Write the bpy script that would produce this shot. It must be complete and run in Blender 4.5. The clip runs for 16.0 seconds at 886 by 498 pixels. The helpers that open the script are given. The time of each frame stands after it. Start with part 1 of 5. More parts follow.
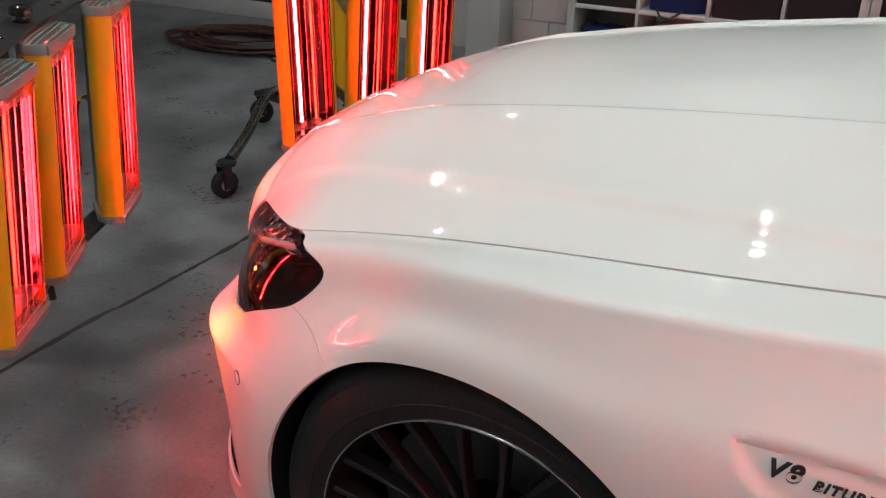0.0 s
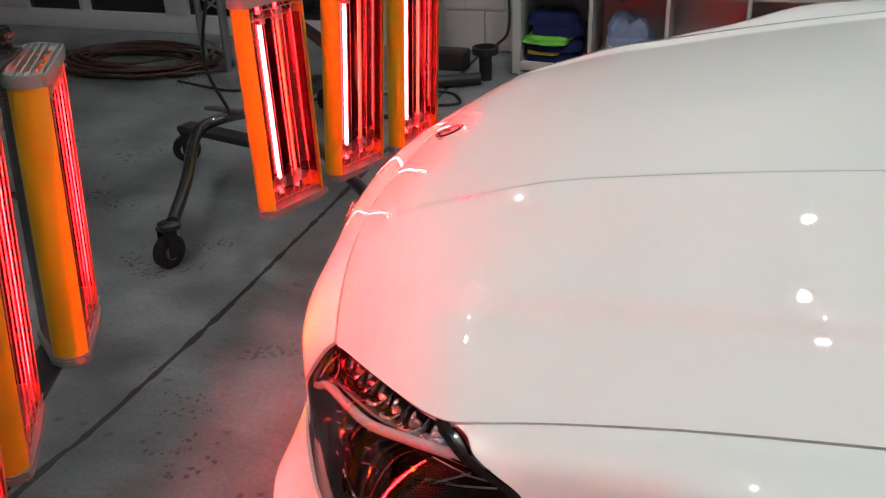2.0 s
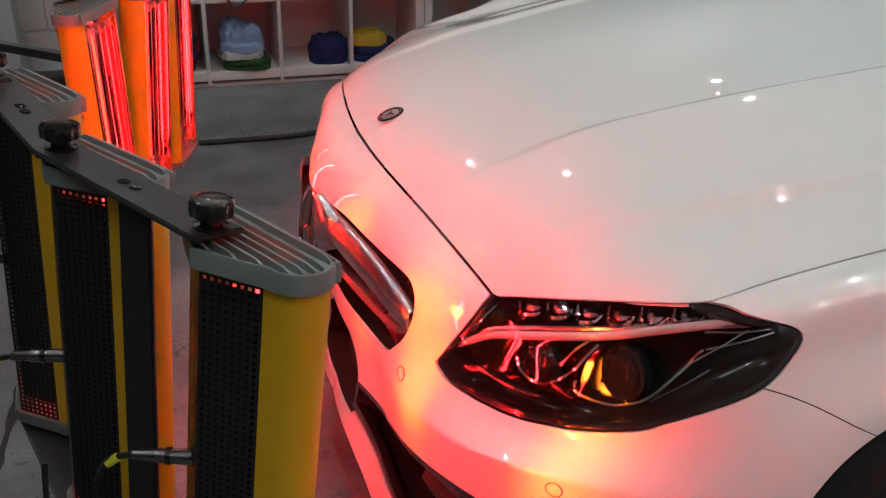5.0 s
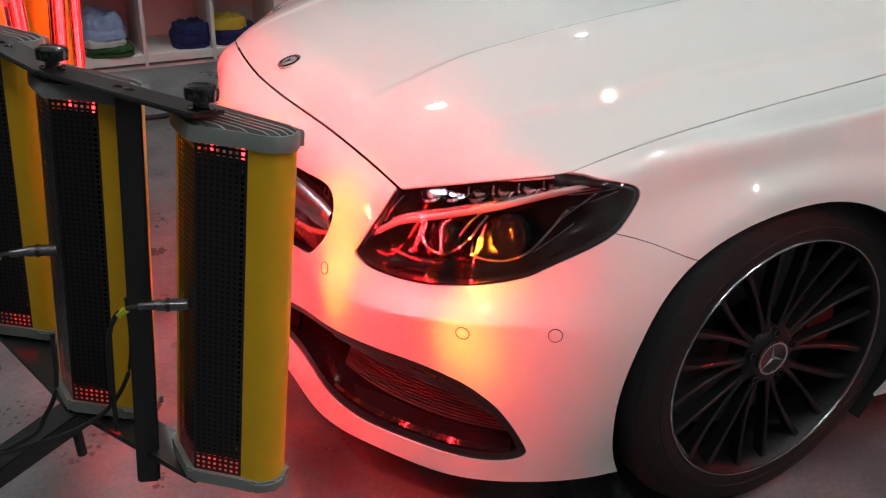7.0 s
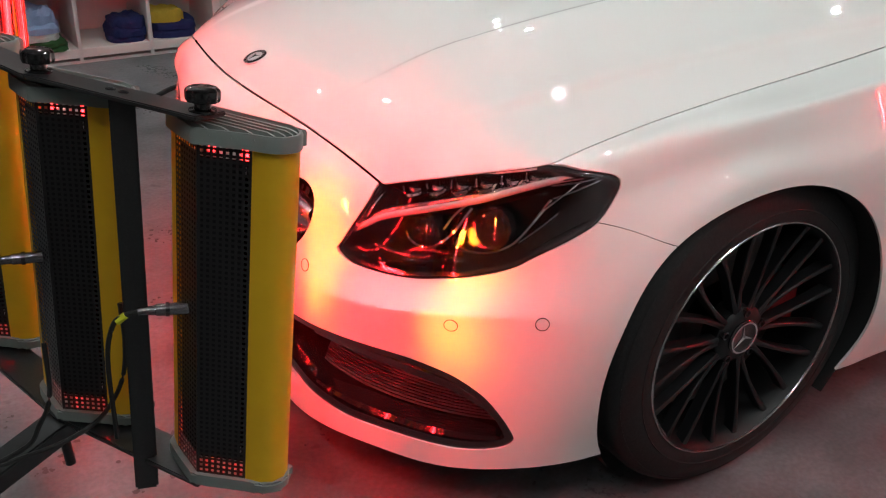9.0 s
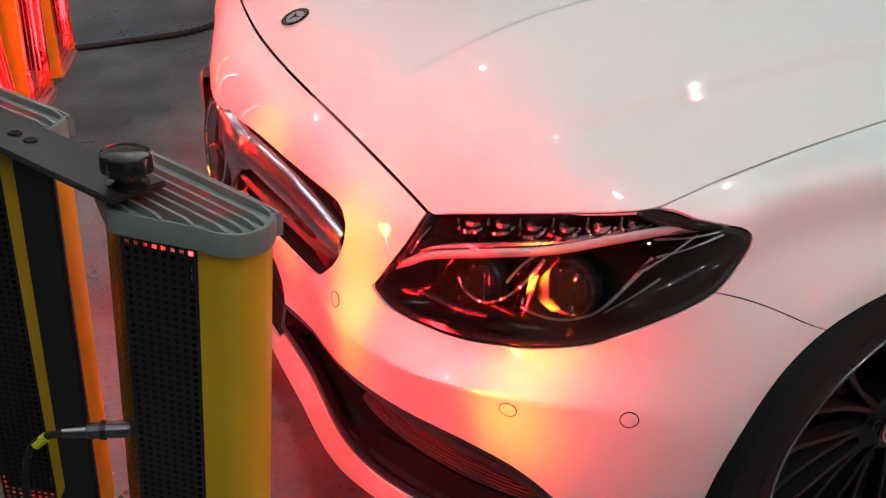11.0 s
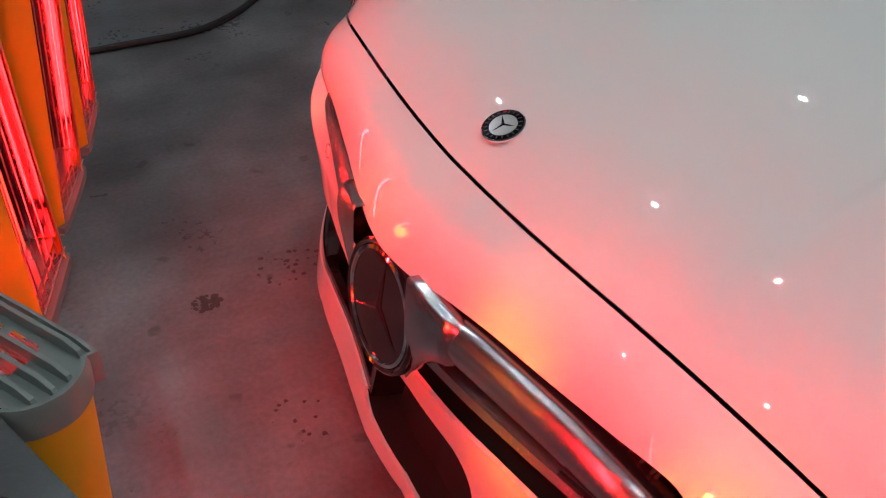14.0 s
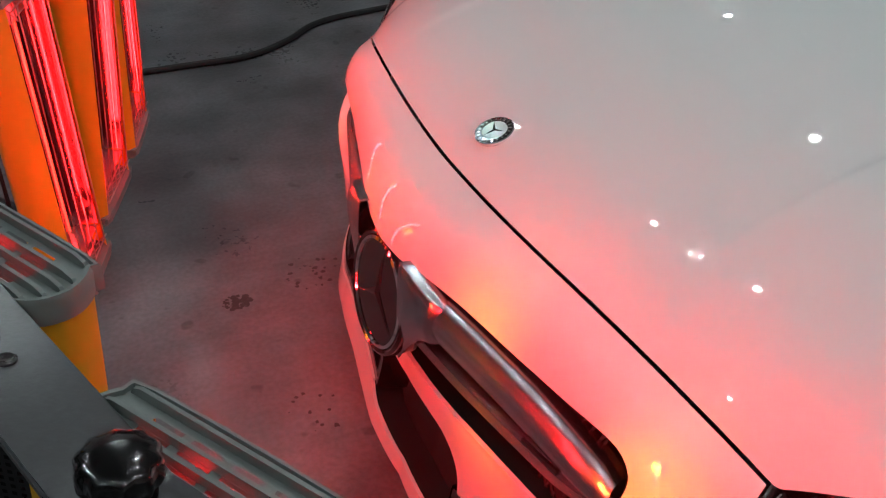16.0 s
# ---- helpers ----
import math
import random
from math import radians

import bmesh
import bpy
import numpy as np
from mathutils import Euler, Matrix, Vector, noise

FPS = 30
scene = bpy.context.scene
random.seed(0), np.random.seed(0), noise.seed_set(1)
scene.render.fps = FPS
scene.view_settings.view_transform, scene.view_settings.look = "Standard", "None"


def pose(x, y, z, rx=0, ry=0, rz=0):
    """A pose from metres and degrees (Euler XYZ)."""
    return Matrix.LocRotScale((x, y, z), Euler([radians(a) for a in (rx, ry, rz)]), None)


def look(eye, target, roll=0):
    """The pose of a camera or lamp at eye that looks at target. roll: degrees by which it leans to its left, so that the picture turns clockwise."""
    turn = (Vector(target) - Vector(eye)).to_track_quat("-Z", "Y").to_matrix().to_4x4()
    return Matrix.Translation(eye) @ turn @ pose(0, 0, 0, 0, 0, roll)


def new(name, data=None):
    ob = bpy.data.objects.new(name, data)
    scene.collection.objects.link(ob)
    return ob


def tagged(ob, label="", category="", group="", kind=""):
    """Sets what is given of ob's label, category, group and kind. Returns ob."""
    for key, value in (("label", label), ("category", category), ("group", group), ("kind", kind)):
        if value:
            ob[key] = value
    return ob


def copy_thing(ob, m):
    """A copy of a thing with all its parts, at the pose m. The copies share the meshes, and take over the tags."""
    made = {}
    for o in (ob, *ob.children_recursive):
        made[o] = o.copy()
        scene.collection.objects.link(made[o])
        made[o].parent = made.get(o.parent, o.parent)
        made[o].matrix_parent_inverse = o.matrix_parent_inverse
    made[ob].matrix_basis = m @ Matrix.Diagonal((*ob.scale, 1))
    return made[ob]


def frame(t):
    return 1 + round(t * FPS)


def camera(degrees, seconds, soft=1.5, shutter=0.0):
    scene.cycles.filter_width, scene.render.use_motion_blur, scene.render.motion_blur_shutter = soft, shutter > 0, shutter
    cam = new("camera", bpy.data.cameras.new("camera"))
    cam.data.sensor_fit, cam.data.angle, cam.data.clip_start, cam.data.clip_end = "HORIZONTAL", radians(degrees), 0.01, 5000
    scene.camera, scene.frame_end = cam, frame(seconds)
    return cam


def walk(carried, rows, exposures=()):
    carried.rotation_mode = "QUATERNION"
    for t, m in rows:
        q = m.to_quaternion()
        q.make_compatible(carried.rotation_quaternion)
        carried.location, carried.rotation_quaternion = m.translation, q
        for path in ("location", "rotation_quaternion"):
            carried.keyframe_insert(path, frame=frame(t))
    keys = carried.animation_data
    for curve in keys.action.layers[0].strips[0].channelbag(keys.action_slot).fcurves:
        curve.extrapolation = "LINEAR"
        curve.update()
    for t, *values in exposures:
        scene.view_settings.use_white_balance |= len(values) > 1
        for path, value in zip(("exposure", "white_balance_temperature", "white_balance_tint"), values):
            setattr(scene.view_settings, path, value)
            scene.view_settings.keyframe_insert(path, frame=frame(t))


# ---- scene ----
cam = camera(51.7, 16.0, soft=1.2)
PATH = [
    (0, (0.38, -1.743, 1.284), (-0.409, -0.133, 0.399), 1.0),
    (0.5, (0.343, -1.615, 1.283), (-0.548, -0.049, 0.415), 1.6),
    (1, (0.169, -1.556, 1.276), (-0.604, 0.072, 0.409), 1.0),
    (1.5, (-0.017, -1.518, 1.274), (-0.647, 0.166, 0.397), -0.1),
    (2, (-0.15, -1.383, 1.252), (-0.702, 0.301, 0.325), -2.0),
    (2.5, (-0.278, -1.282, 1.255), (-0.608, 0.444, 0.302), -1.7),
    (3.2, (-0.552, -1.256, 1.247), (-0.441, 0.48, 0.259), -1.3),
    (5.3, (-1.008, -1.595, 1.249), (-0.409, 0.094, 0.361), 2.1),
    (5.5, (-1.017, -1.634, 1.255), (-0.392, 0.049, 0.373), 2.1),
    (6, (-1.022, -1.778, 1.251), (-0.371, -0.105, 0.371), 1.5),
    (6.5, (-1.066, -1.846, 1.247), (-0.36, -0.209, 0.341), 1.7),
    (7, (-1.185, -1.812, 1.235), (-0.336, -0.241, 0.334), 1.7),
    (7.5, (-1.313, -1.769, 1.235), (-0.324, -0.277, 0.342), 2.5),
    (8, (-1.361, -1.761, 1.241), (-0.329, -0.3, 0.346), 3.3),
    (8.5, (-1.354, -1.768, 1.245), (-0.319, -0.307, 0.353), 3.3),
    (8.7, (-1.327, -1.775, 1.245), (-0.308, -0.306, 0.348), 2.9),
    (10.8, (-0.989, -1.507, 1.271), (-0.266, -0.018, 0.147), 1.1),
    (11, (-0.997, -1.436, 1.255), (-0.275, 0.054, 0.133), 1.4),
    (11.5, (-0.925, -1.271, 1.251), (-0.319, 0.232, 0.079), 0.0),
    (12, (-0.876, -1.13, 1.249), (-0.283, 0.358, 0.051), 0.1),
    (12.5, (-0.942, -0.953, 1.233), (-0.221, 0.458, 0.013), 0.5),
    (13, (-1.022, -0.82, 1.237), (-0.203, 0.511, -0.012), 0.7),
    (13.5, (-1.069, -0.758, 1.237), (-0.234, 0.569, -0.005), 2.3),
    (14, (-1.089, -0.731, 1.234), (-0.286, 0.621, -0.002), 2.8),
    (14.5, (-1.097, -0.738, 1.24), (-0.307, 0.63, 0.012), 2.7),
    (15, (-1.09, -0.775, 1.243), (-0.305, 0.607, 0.029), 2.5),
    (15.5, (-1.097, -0.81, 1.249), (-0.323, 0.595, 0.055), 2.6),
    (16, (-1.079, -0.87, 1.253), (-0.358, 0.584, 0.084), 2.7),
]
walk(cam, [(t, look(eye, target, roll)) for t, eye, target, roll in PATH],
     exposures=[(0, .22, 6500, 10), (1, .20, 6500, 10), (2, .08, 6500, 10), (3.2, -.32, 6480, 10), (5.5, -.14, 6350, 10), (7, .13, 6400, 10), (8.5, .23, 6450, 10), (10.8, .11, 6300, 10),
                (12, -.34, 6200, 9), (12.7, -.52, 6100, 8), (14, -.60, 6050, 8), (16, -.60, 6050, 8)])


# ---- light: a closed workshop at night, small white ceiling lamps, and the red tubes of the heaters ----
world = bpy.data.worlds.new("world")
scene.world = world
world.use_nodes = True
world.node_tree.nodes["Background"].inputs[0].default_value = (.5, .55, .6, 1)
world.node_tree.nodes["Background"].inputs[1].default_value = 0.005


# ---- materials ----
def material(name, color, rough=.5, metal=0, coat=0, grain=0, grain_scale=40, stain=0, stain_scale=3, bump=0, bump_scale=120,
             spread=0, emit=None, emit_strength=0, transmission=0, ior=1.45, coat_rough=.03, stain_color=None):
    m = bpy.data.materials.new(name)
    m.use_nodes = True
    n, l = m.node_tree.nodes, m.node_tree.links
    b = n["Principled BSDF"]
    b.inputs["Base Color"].default_value = (*color, 1)
    b.inputs["Roughness"].default_value, b.inputs["Metallic"].default_value = rough, metal
    b.inputs["Coat Weight"].default_value, b.inputs["Coat Roughness"].default_value = coat, coat_rough
    b.inputs["Transmission Weight"].default_value, b.inputs["IOR"].default_value = transmission, ior
    if emit:
        b.inputs["Emission Color"].default_value, b.inputs["Emission Strength"].default_value = (*emit, 1), emit_strength
    at = n.new("ShaderNodeTexCoord").outputs["Object"]

    def mixed(first, second, factor):
        mix = n.new("ShaderNodeMix")
        mix.data_type, mix.blend_type = "RGBA", "MIX"
        for socket, value in ((mix.inputs[6], first), (mix.inputs[7], second)):
            if isinstance(value, tuple):
                socket.default_value = (*value, 1)
            else:
                l.new(value, socket)
        l.new(factor, mix.inputs[0])
        return mix.outputs[2]

    def cloud(scale, low, high, top, detail=6):
        tex = n.new("ShaderNodeTexNoise")
        tex.inputs["Scale"].default_value, tex.inputs["Detail"].default_value = scale, detail
        l.new(at, tex.inputs["Vector"])
        ramp = n.new("ShaderNodeMapRange")
        ramp.interpolation_type = "SMOOTHSTEP"
        ramp.inputs[1].default_value, ramp.inputs[2].default_value, ramp.inputs[4].default_value = low, high, top
        l.new(tex.outputs[0], ramp.inputs[0])
        return ramp.outputs[0]

    out = color
    if stain:
        out = mixed(out, stain_color or tuple(c * .45 for c in color), cloud(stain_scale, .40, .78, stain))
    if grain:
        out = mixed(out, tuple(min(1, c * 1.5 + .01) for c in color), cloud(grain_scale, .4, .8, grain, 3))
    if spread:
        info = n.new("ShaderNodeObjectInfo")
        value = n.new("ShaderNodeMapRange")
        value.inputs[4].default_value = spread
        l.new(info.outputs["Random"], value.inputs[0])
        out = mixed(out, tuple(c * .5 for c in color), value.outputs[0])
    if not isinstance(out, tuple):
        l.new(out, b.inputs["Base Color"])
    if bump:
        tex = n.new("ShaderNodeTexNoise")
        tex.inputs["Scale"].default_value, tex.inputs["Detail"].default_value = bump_scale, 4
        l.new(at, tex.inputs["Vector"])
        node = n.new("ShaderNodeBump")
        node.inputs["Strength"].default_value, node.inputs["Distance"].default_value = bump, .004
        l.new(tex.outputs[0], node.inputs["Height"])
        l.new(node.outputs[0], b.inputs["Normal"])
    return m


PAINT = material("white_car_paint", (.76, .79, .765), .6, coat=1, coat_rough=.008)
BLACK_PAINT = material("gloss_black_trim", (.012, .011, .012), .12, coat=.6)
BLACK_PLASTIC = material("black_plastic", (.018, .018, .019), .45, grain=.3, grain_scale=300)
RUBBER = material("tyre_rubber", (.010, .0095, .010), .7, grain=.4, grain_scale=150, bump=.15, bump_scale=200)
RIM_BLACK = material("black_wheel", (.006, .006, .007), .46, coat=.10)
RIM_EDGE = material("polished_rim_edge", (.62, .62, .62), .25, metal=1)
CHROME = material("chrome", (.85, .85, .87), .07, metal=1)
SATIN = material("satin_chrome", (.52, .51, .54), .25, metal=1, grain=.15, grain_scale=400)
STEEL = material("brushed_steel", (.55, .55, .56), .3, metal=1, grain=.2, grain_scale=200)
DARK_GLASS = material("dark_window_glass", (.015, .017, .02), .05, coat=.5)


def clear_cover(name):
    """Thin clear plastic: see-through, glossy at a slant."""
    m = bpy.data.materials.new(name)
    m.use_nodes = True
    n, l = m.node_tree.nodes, m.node_tree.links
    n.remove(n["Principled BSDF"])
    fres, mix, clear, gloss = (n.new(k) for k in ("ShaderNodeFresnel", "ShaderNodeMixShader", "ShaderNodeBsdfTransparent", "ShaderNodeBsdfGlossy"))
    fres.inputs[0].default_value = 1.5
    clear.inputs[0].default_value = (.95, .95, .95, 1)
    gloss.inputs["Roughness"].default_value = .02
    l.new(fres.outputs[0], mix.inputs[0])
    l.new(clear.outputs[0], mix.inputs[1])
    l.new(gloss.outputs[0], mix.inputs[2])
    l.new(mix.outputs[0], n["Material Output"].inputs[0])
    return m


PROJECTOR_GLASS = material("projector_glass", (.05, .045, .048), .08, metal=.8, bump=.25, bump_scale=60)
LENS = clear_cover("clear_lens")
HOUSING = material("lamp_housing_black", (.005, .0045, .0045), .09)
HOUSING.node_tree.nodes["Principled BSDF"].inputs["Specular IOR Level"].default_value = .22
MILKY = material("milky_light_guide", (.42, .40, .40), .16, coat=.8)
SMOKED = material("smoked_trim", (.06, .05, .055), .15, metal=.7)
BENT_STEEL = material("worn_bent_steel", (.22, .21, .22), .24, metal=1, grain=.3, grain_scale=60)
MESH = material("satin_grille_bar", (.075, .070, .072), .30, grain=.3, grain_scale=200)
DARK = material("unlit_recess", (.012, .012, .012), .8)
CALIPER = material("red_brake_caliper", (.28, .008, .012), .35, coat=.5)
DISC = material("brake_disc_steel", (.12, .12, .12), .4, metal=1, grain=.3, grain_scale=90)
YELLOW = material("yellow_heater_shell", (.74, .42, .014), .38, stain=.25, stain_scale=4, grain=.12, grain_scale=30)
PERFORATED = material("black_perforated_sheet", (.019, .017, .018), .28)
CAP = material("grey_cast_cap", (.20, .225, .212), .42, stain=.3, stain_scale=14, bump=.1)
# neutral metal in truth; the tubes' red glow is put into its colour
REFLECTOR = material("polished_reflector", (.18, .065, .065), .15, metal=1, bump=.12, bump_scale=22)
TUBE = material("glowing_heater_tube", (1, .5, .3), .3, emit=(1, .014, .016), emit_strength=290)
TUBE_ORANGE = material("orange_heater_tube", (1, .5, .3), .3, emit=(1, .014, .020), emit_strength=465)
CAVITY_GLOW = material("glowing_tube_end", (1, .5, .3), .3, emit=(1, .008, .010), emit_strength=34)
TUBE_DIM = material("dim_heater_tube", (1, .35, .2), .25, emit=(1, .05, .02), emit_strength=1.6)
WIRE = material("guard_wire", (.55, .46, .44), .35, metal=1)
ARM = material("black_steel_arm", (.016, .017, .018), .30, coat=.5, coat_rough=.22, stain=.3, stain_scale=9, grain=.3, grain_scale=160, bump=.05, bump_scale=300)
KNOB = material("black_knob", (.006, .006, .006), .16, coat=.5)
CABLE = material("black_cable", (.014, .014, .014), .5)
TAPE = material("yellow_tape", (.62, .62, .03), .5)


def concrete(name):
    """Sealed, worn concrete: broad drifts of tone, mottling, trowel streaks, fine grain and pits, and a sealer worn unevenly."""
    m = bpy.data.materials.new(name)
    m.use_nodes = True
    n, l = m.node_tree.nodes, m.node_tree.links
    b = n["Principled BSDF"]
    at = n.new("ShaderNodeTexCoord").outputs["Object"]

    def layer(scale, detail, low, high, bottom, top, stretch=(1, 1, 1), turn=0):
        place = n.new("ShaderNodeMapping")
        place.inputs["Scale"].default_value, place.inputs["Rotation"].default_value = stretch, (0, 0, turn)
        l.new(at, place.inputs["Vector"])
        tex = n.new("ShaderNodeTexNoise")
        tex.inputs["Scale"].default_value, tex.inputs["Detail"].default_value = scale, detail
        l.new(place.outputs[0], tex.inputs["Vector"])
        ramp = n.new("ShaderNodeMapRange")
        ramp.interpolation_type = "SMOOTHSTEP"
        for k, v in enumerate((low, high, bottom, top)):
            ramp.inputs[k + 1].default_value = v
        l.new(tex.outputs[0], ramp.inputs[0])
        return ramp.outputs[0]

    def times(p, q):
        node = n.new("ShaderNodeMath")
        node.operation = "MULTIPLY"
        l.new(p, node.inputs[0])
        l.new(q, node.inputs[1])
        return node.outputs[0]

    tone = times(layer(1.1, 3, .32, .68, .62, 1.20), layer(4.5, 5, .28, .72, .72, 1.22))
    tone = times(tone, layer(4, 5, .3, .7, .95, 1.04, (1, 6, 1), .5))
    tone = times(tone, layer(90, 3, .25, .75, .88, 1.12))
    tone = times(tone, layer(16, 2, .66, .74, 1, .62))
    tint = n.new("ShaderNodeVectorMath")
    tint.operation = "SCALE"
    tint.inputs[0].default_value = (.168, .171, .179)
    l.new(tone, tint.inputs["Scale"])
    l.new(tint.outputs[0], b.inputs["Base Color"])
    l.new(times(layer(2.4, 4, .25, .75, .26, .44), layer(60, 3, .3, .7, .9, 1.12)), b.inputs["Roughness"])
    bump = n.new("ShaderNodeBump")
    bump.inputs["Strength"].default_value, bump.inputs["Distance"].default_value = .14, .004
    l.new(layer(60, 4, 0, 1, 0, 1), bump.inputs["Height"])
    l.new(bump.outputs[0], b.inputs["Normal"])
    return m


CONCRETE = concrete("sealed_concrete")
JOINT = material("dirty_joint", (.030, .029, .028), .8, grain=.4, grain_scale=60)
WALL = material("white_block_wall", (.62, .61, .60), .7, stain=.25, stain_scale=3, bump=.25, bump_scale=90)
CEILING = material("ceiling_paint", (.13, .14, .135), .8, stain=.1, stain_scale=1)
SHELF = material("white_shelf_board", (.66, .64, .62), .45, stain=.12, stain_scale=8)
BIN = material("dark_storage_bin", (.022, .016, .018), .8, grain=.5, grain_scale=160, spread=.4)
FRAME = material("white_window_frame", (.55, .54, .54), .5, stain=.2, stain_scale=6)
LAMP_WHITE = material("white_lamp", (1, 1, 1), .5, emit=(.95, 1, .98), emit_strength=1130)
TOWEL_BLUE = material("blue_cloth", (.010, .016, .085), .95, grain=.5, grain_scale=220, bump=.6, bump_scale=260)
TOWEL_PALE = material("pale_blue_cloth", (.22, .31, .48), .95, grain=.4, grain_scale=220, bump=.6, bump_scale=260)
TOWEL_GREEN = material("green_cloth", (.018, .070, .018), .95, grain=.5, grain_scale=220, bump=.6, bump_scale=260)
TOWEL_LIME = material("lime_cloth", (.16, .50, .05), .95, grain=.4, grain_scale=220, bump=.6, bump_scale=260)
TOWEL_YELLOW = material("yellow_cloth", (.42, .30, .03), .95, grain=.4, grain_scale=220, bump=.6, bump_scale=260)
TOWEL_WHITE = material("pale_cloth", (.40, .40, .38), .95, grain=.4, grain_scale=220, bump=.6, bump_scale=260)
ALUMINIUM = material("aluminium_truss", (.5, .5, .52), .35, metal=1)
DIRT = material("dried_dirt", (.066, .063, .060), .55, grain=.4, grain_scale=200)
LETTER = material("black_lettering", (.06, .06, .06), .25, metal=.6)
BADGE_SILVER = material("badge_silver", (.42, .43, .44), .3, metal=.8)
STAR = material("blackened_badge", (.05, .05, .06), .15, metal=.9)


# ---- mesh helpers ----
def mesh_object(name, bm, mat, parent=None, label="", smooth=True):
    me = bpy.data.meshes.new(name)
    bm.to_mesh(me)
    bm.free()
    if smooth:
        me.shade_smooth()
        me.set_sharp_from_angle(angle=radians(38))
    me.materials.append(mat)
    ob = new(name, me)
    if parent:
        ob.parent = parent
    return tagged(ob, label)


def part(name, bm, mat, parent, label="", smooth=True):
    return mesh_object(name, bm, mat, parent, label, smooth)


def thing(name, label, category, group="", kind="", at=None):
    ob = new(name)
    ob.empty_display_size = .05
    if at is not None:
        ob.matrix_world = at
    return tagged(ob, label, category, group, kind)


def box(bm, lo, hi, bevel=0, turn=None):
    made = bmesh.ops.create_cube(bm, size=1)["verts"]
    lo, hi = Vector(lo), Vector(hi)
    bmesh.ops.scale(bm, vec=hi - lo, verts=made)
    bmesh.ops.translate(bm, vec=(lo + hi) / 2, verts=made)
    if bevel:
        edges = list({e for v in made for e in v.link_edges})
        made = list({v for f in bmesh.ops.bevel(bm, geom=edges, offset=bevel, segments=2, affect="EDGES", profile=.6)["faces"] for v in f.verts} | {v for v in made if v.is_valid})
    if turn is not None:
        bmesh.ops.transform(bm, matrix=turn, verts=[v for v in made if v.is_valid])
    return bm


def tube(bm, path, radius, sides=8, caps=True):
    """A round bar along points; radius may be a number or one for each point."""
    path = [Vector(p) for p in path]
    rings, up = [], Vector((0, 0, 1))
    for i, p in enumerate(path):
        d = (path[min(i + 1, len(path) - 1)] - path[max(i - 1, 0)]).normalized()
        side = d.cross(up) if abs(d.dot(up)) < .95 else d.cross(Vector((1, 0, 0)))
        side.normalize()
        other = side.cross(d)
        r = radius[i] if isinstance(radius, (list, tuple)) else radius
        rings.append([bm.verts.new(p + r * (math.cos(a) * side + math.sin(a) * other)) for a in [2 * math.pi * k / sides for k in range(sides)]])
    for a, b in zip(rings, rings[1:]):
        for k in range(sides):
            bm.faces.new((a[k], a[(k + 1) % sides], b[(k + 1) % sides], b[k]))
    if caps:
        bm.faces.new(rings[0][::-1])
        bm.faces.new(rings[-1])
    return bm


def lathe(bm, profile, sides=48, matrix=None, closed=False):
    """Turns (radius, height) pairs about the z axis."""
    made = []
    rings = []
    for r, z in profile:
        ring = [bm.verts.new((r * math.cos(a), r * math.sin(a), z)) for a in [2 * math.pi * k / sides for k in range(sides)]]
        rings.append(ring)
        made += ring
    pairs = list(zip(rings, rings[1:])) + ([(rings[-1], rings[0])] if closed else [])
    for a, b in pairs:
        for k in range(sides):
            bm.faces.new((a[k], a[(k + 1) % sides], b[(k + 1) % sides], b[k]))
    if not closed:
        for ring, flip in ((rings[0], True), (rings[-1], False)):
            if (ring[0].co - ring[sides // 2].co).length > 1e-4:
                bm.faces.new(ring[::-1] if flip else ring)
    bmesh.ops.remove_doubles(bm, verts=made, dist=1e-6)
    if matrix is not None:
        bmesh.ops.transform(bm, matrix=matrix, verts=[v for v in made if v.is_valid])
    return bm


def prism(bm, outline, z0, z1, matrix=None):
    """Extrudes a plan outline of (x, y) pairs."""
    low = [bm.verts.new((x, y, z0)) for x, y in outline]
    high = [bm.verts.new((x, y, z1)) for x, y in outline]
    n = len(outline)
    for k in range(n):
        bm.faces.new((low[k], low[(k + 1) % n], high[(k + 1) % n], high[k]))
    bm.faces.new(low[::-1])
    bm.faces.new(high)
    if matrix is not None:
        bmesh.ops.transform(bm, matrix=matrix, verts=low + high)
    return bm


def smooth_path(points, steps=8):
    """Catmull-Rom through a few points."""
    p = [Vector(q) for q in points]
    p = [2 * p[0] - p[1]] + p + [2 * p[-1] - p[-2]]
    out = []
    for i in range(1, len(p) - 2):
        for k in range(steps):
            t = k / steps
            a, b, c, d = p[i - 1:i + 3]
            out.append(.5 * (2 * b + (c - a) * t + (2 * a - 5 * b + 4 * c - d) * t * t + (3 * b - a - 3 * c + d) * t ** 3))
    return out + [p[-2]]


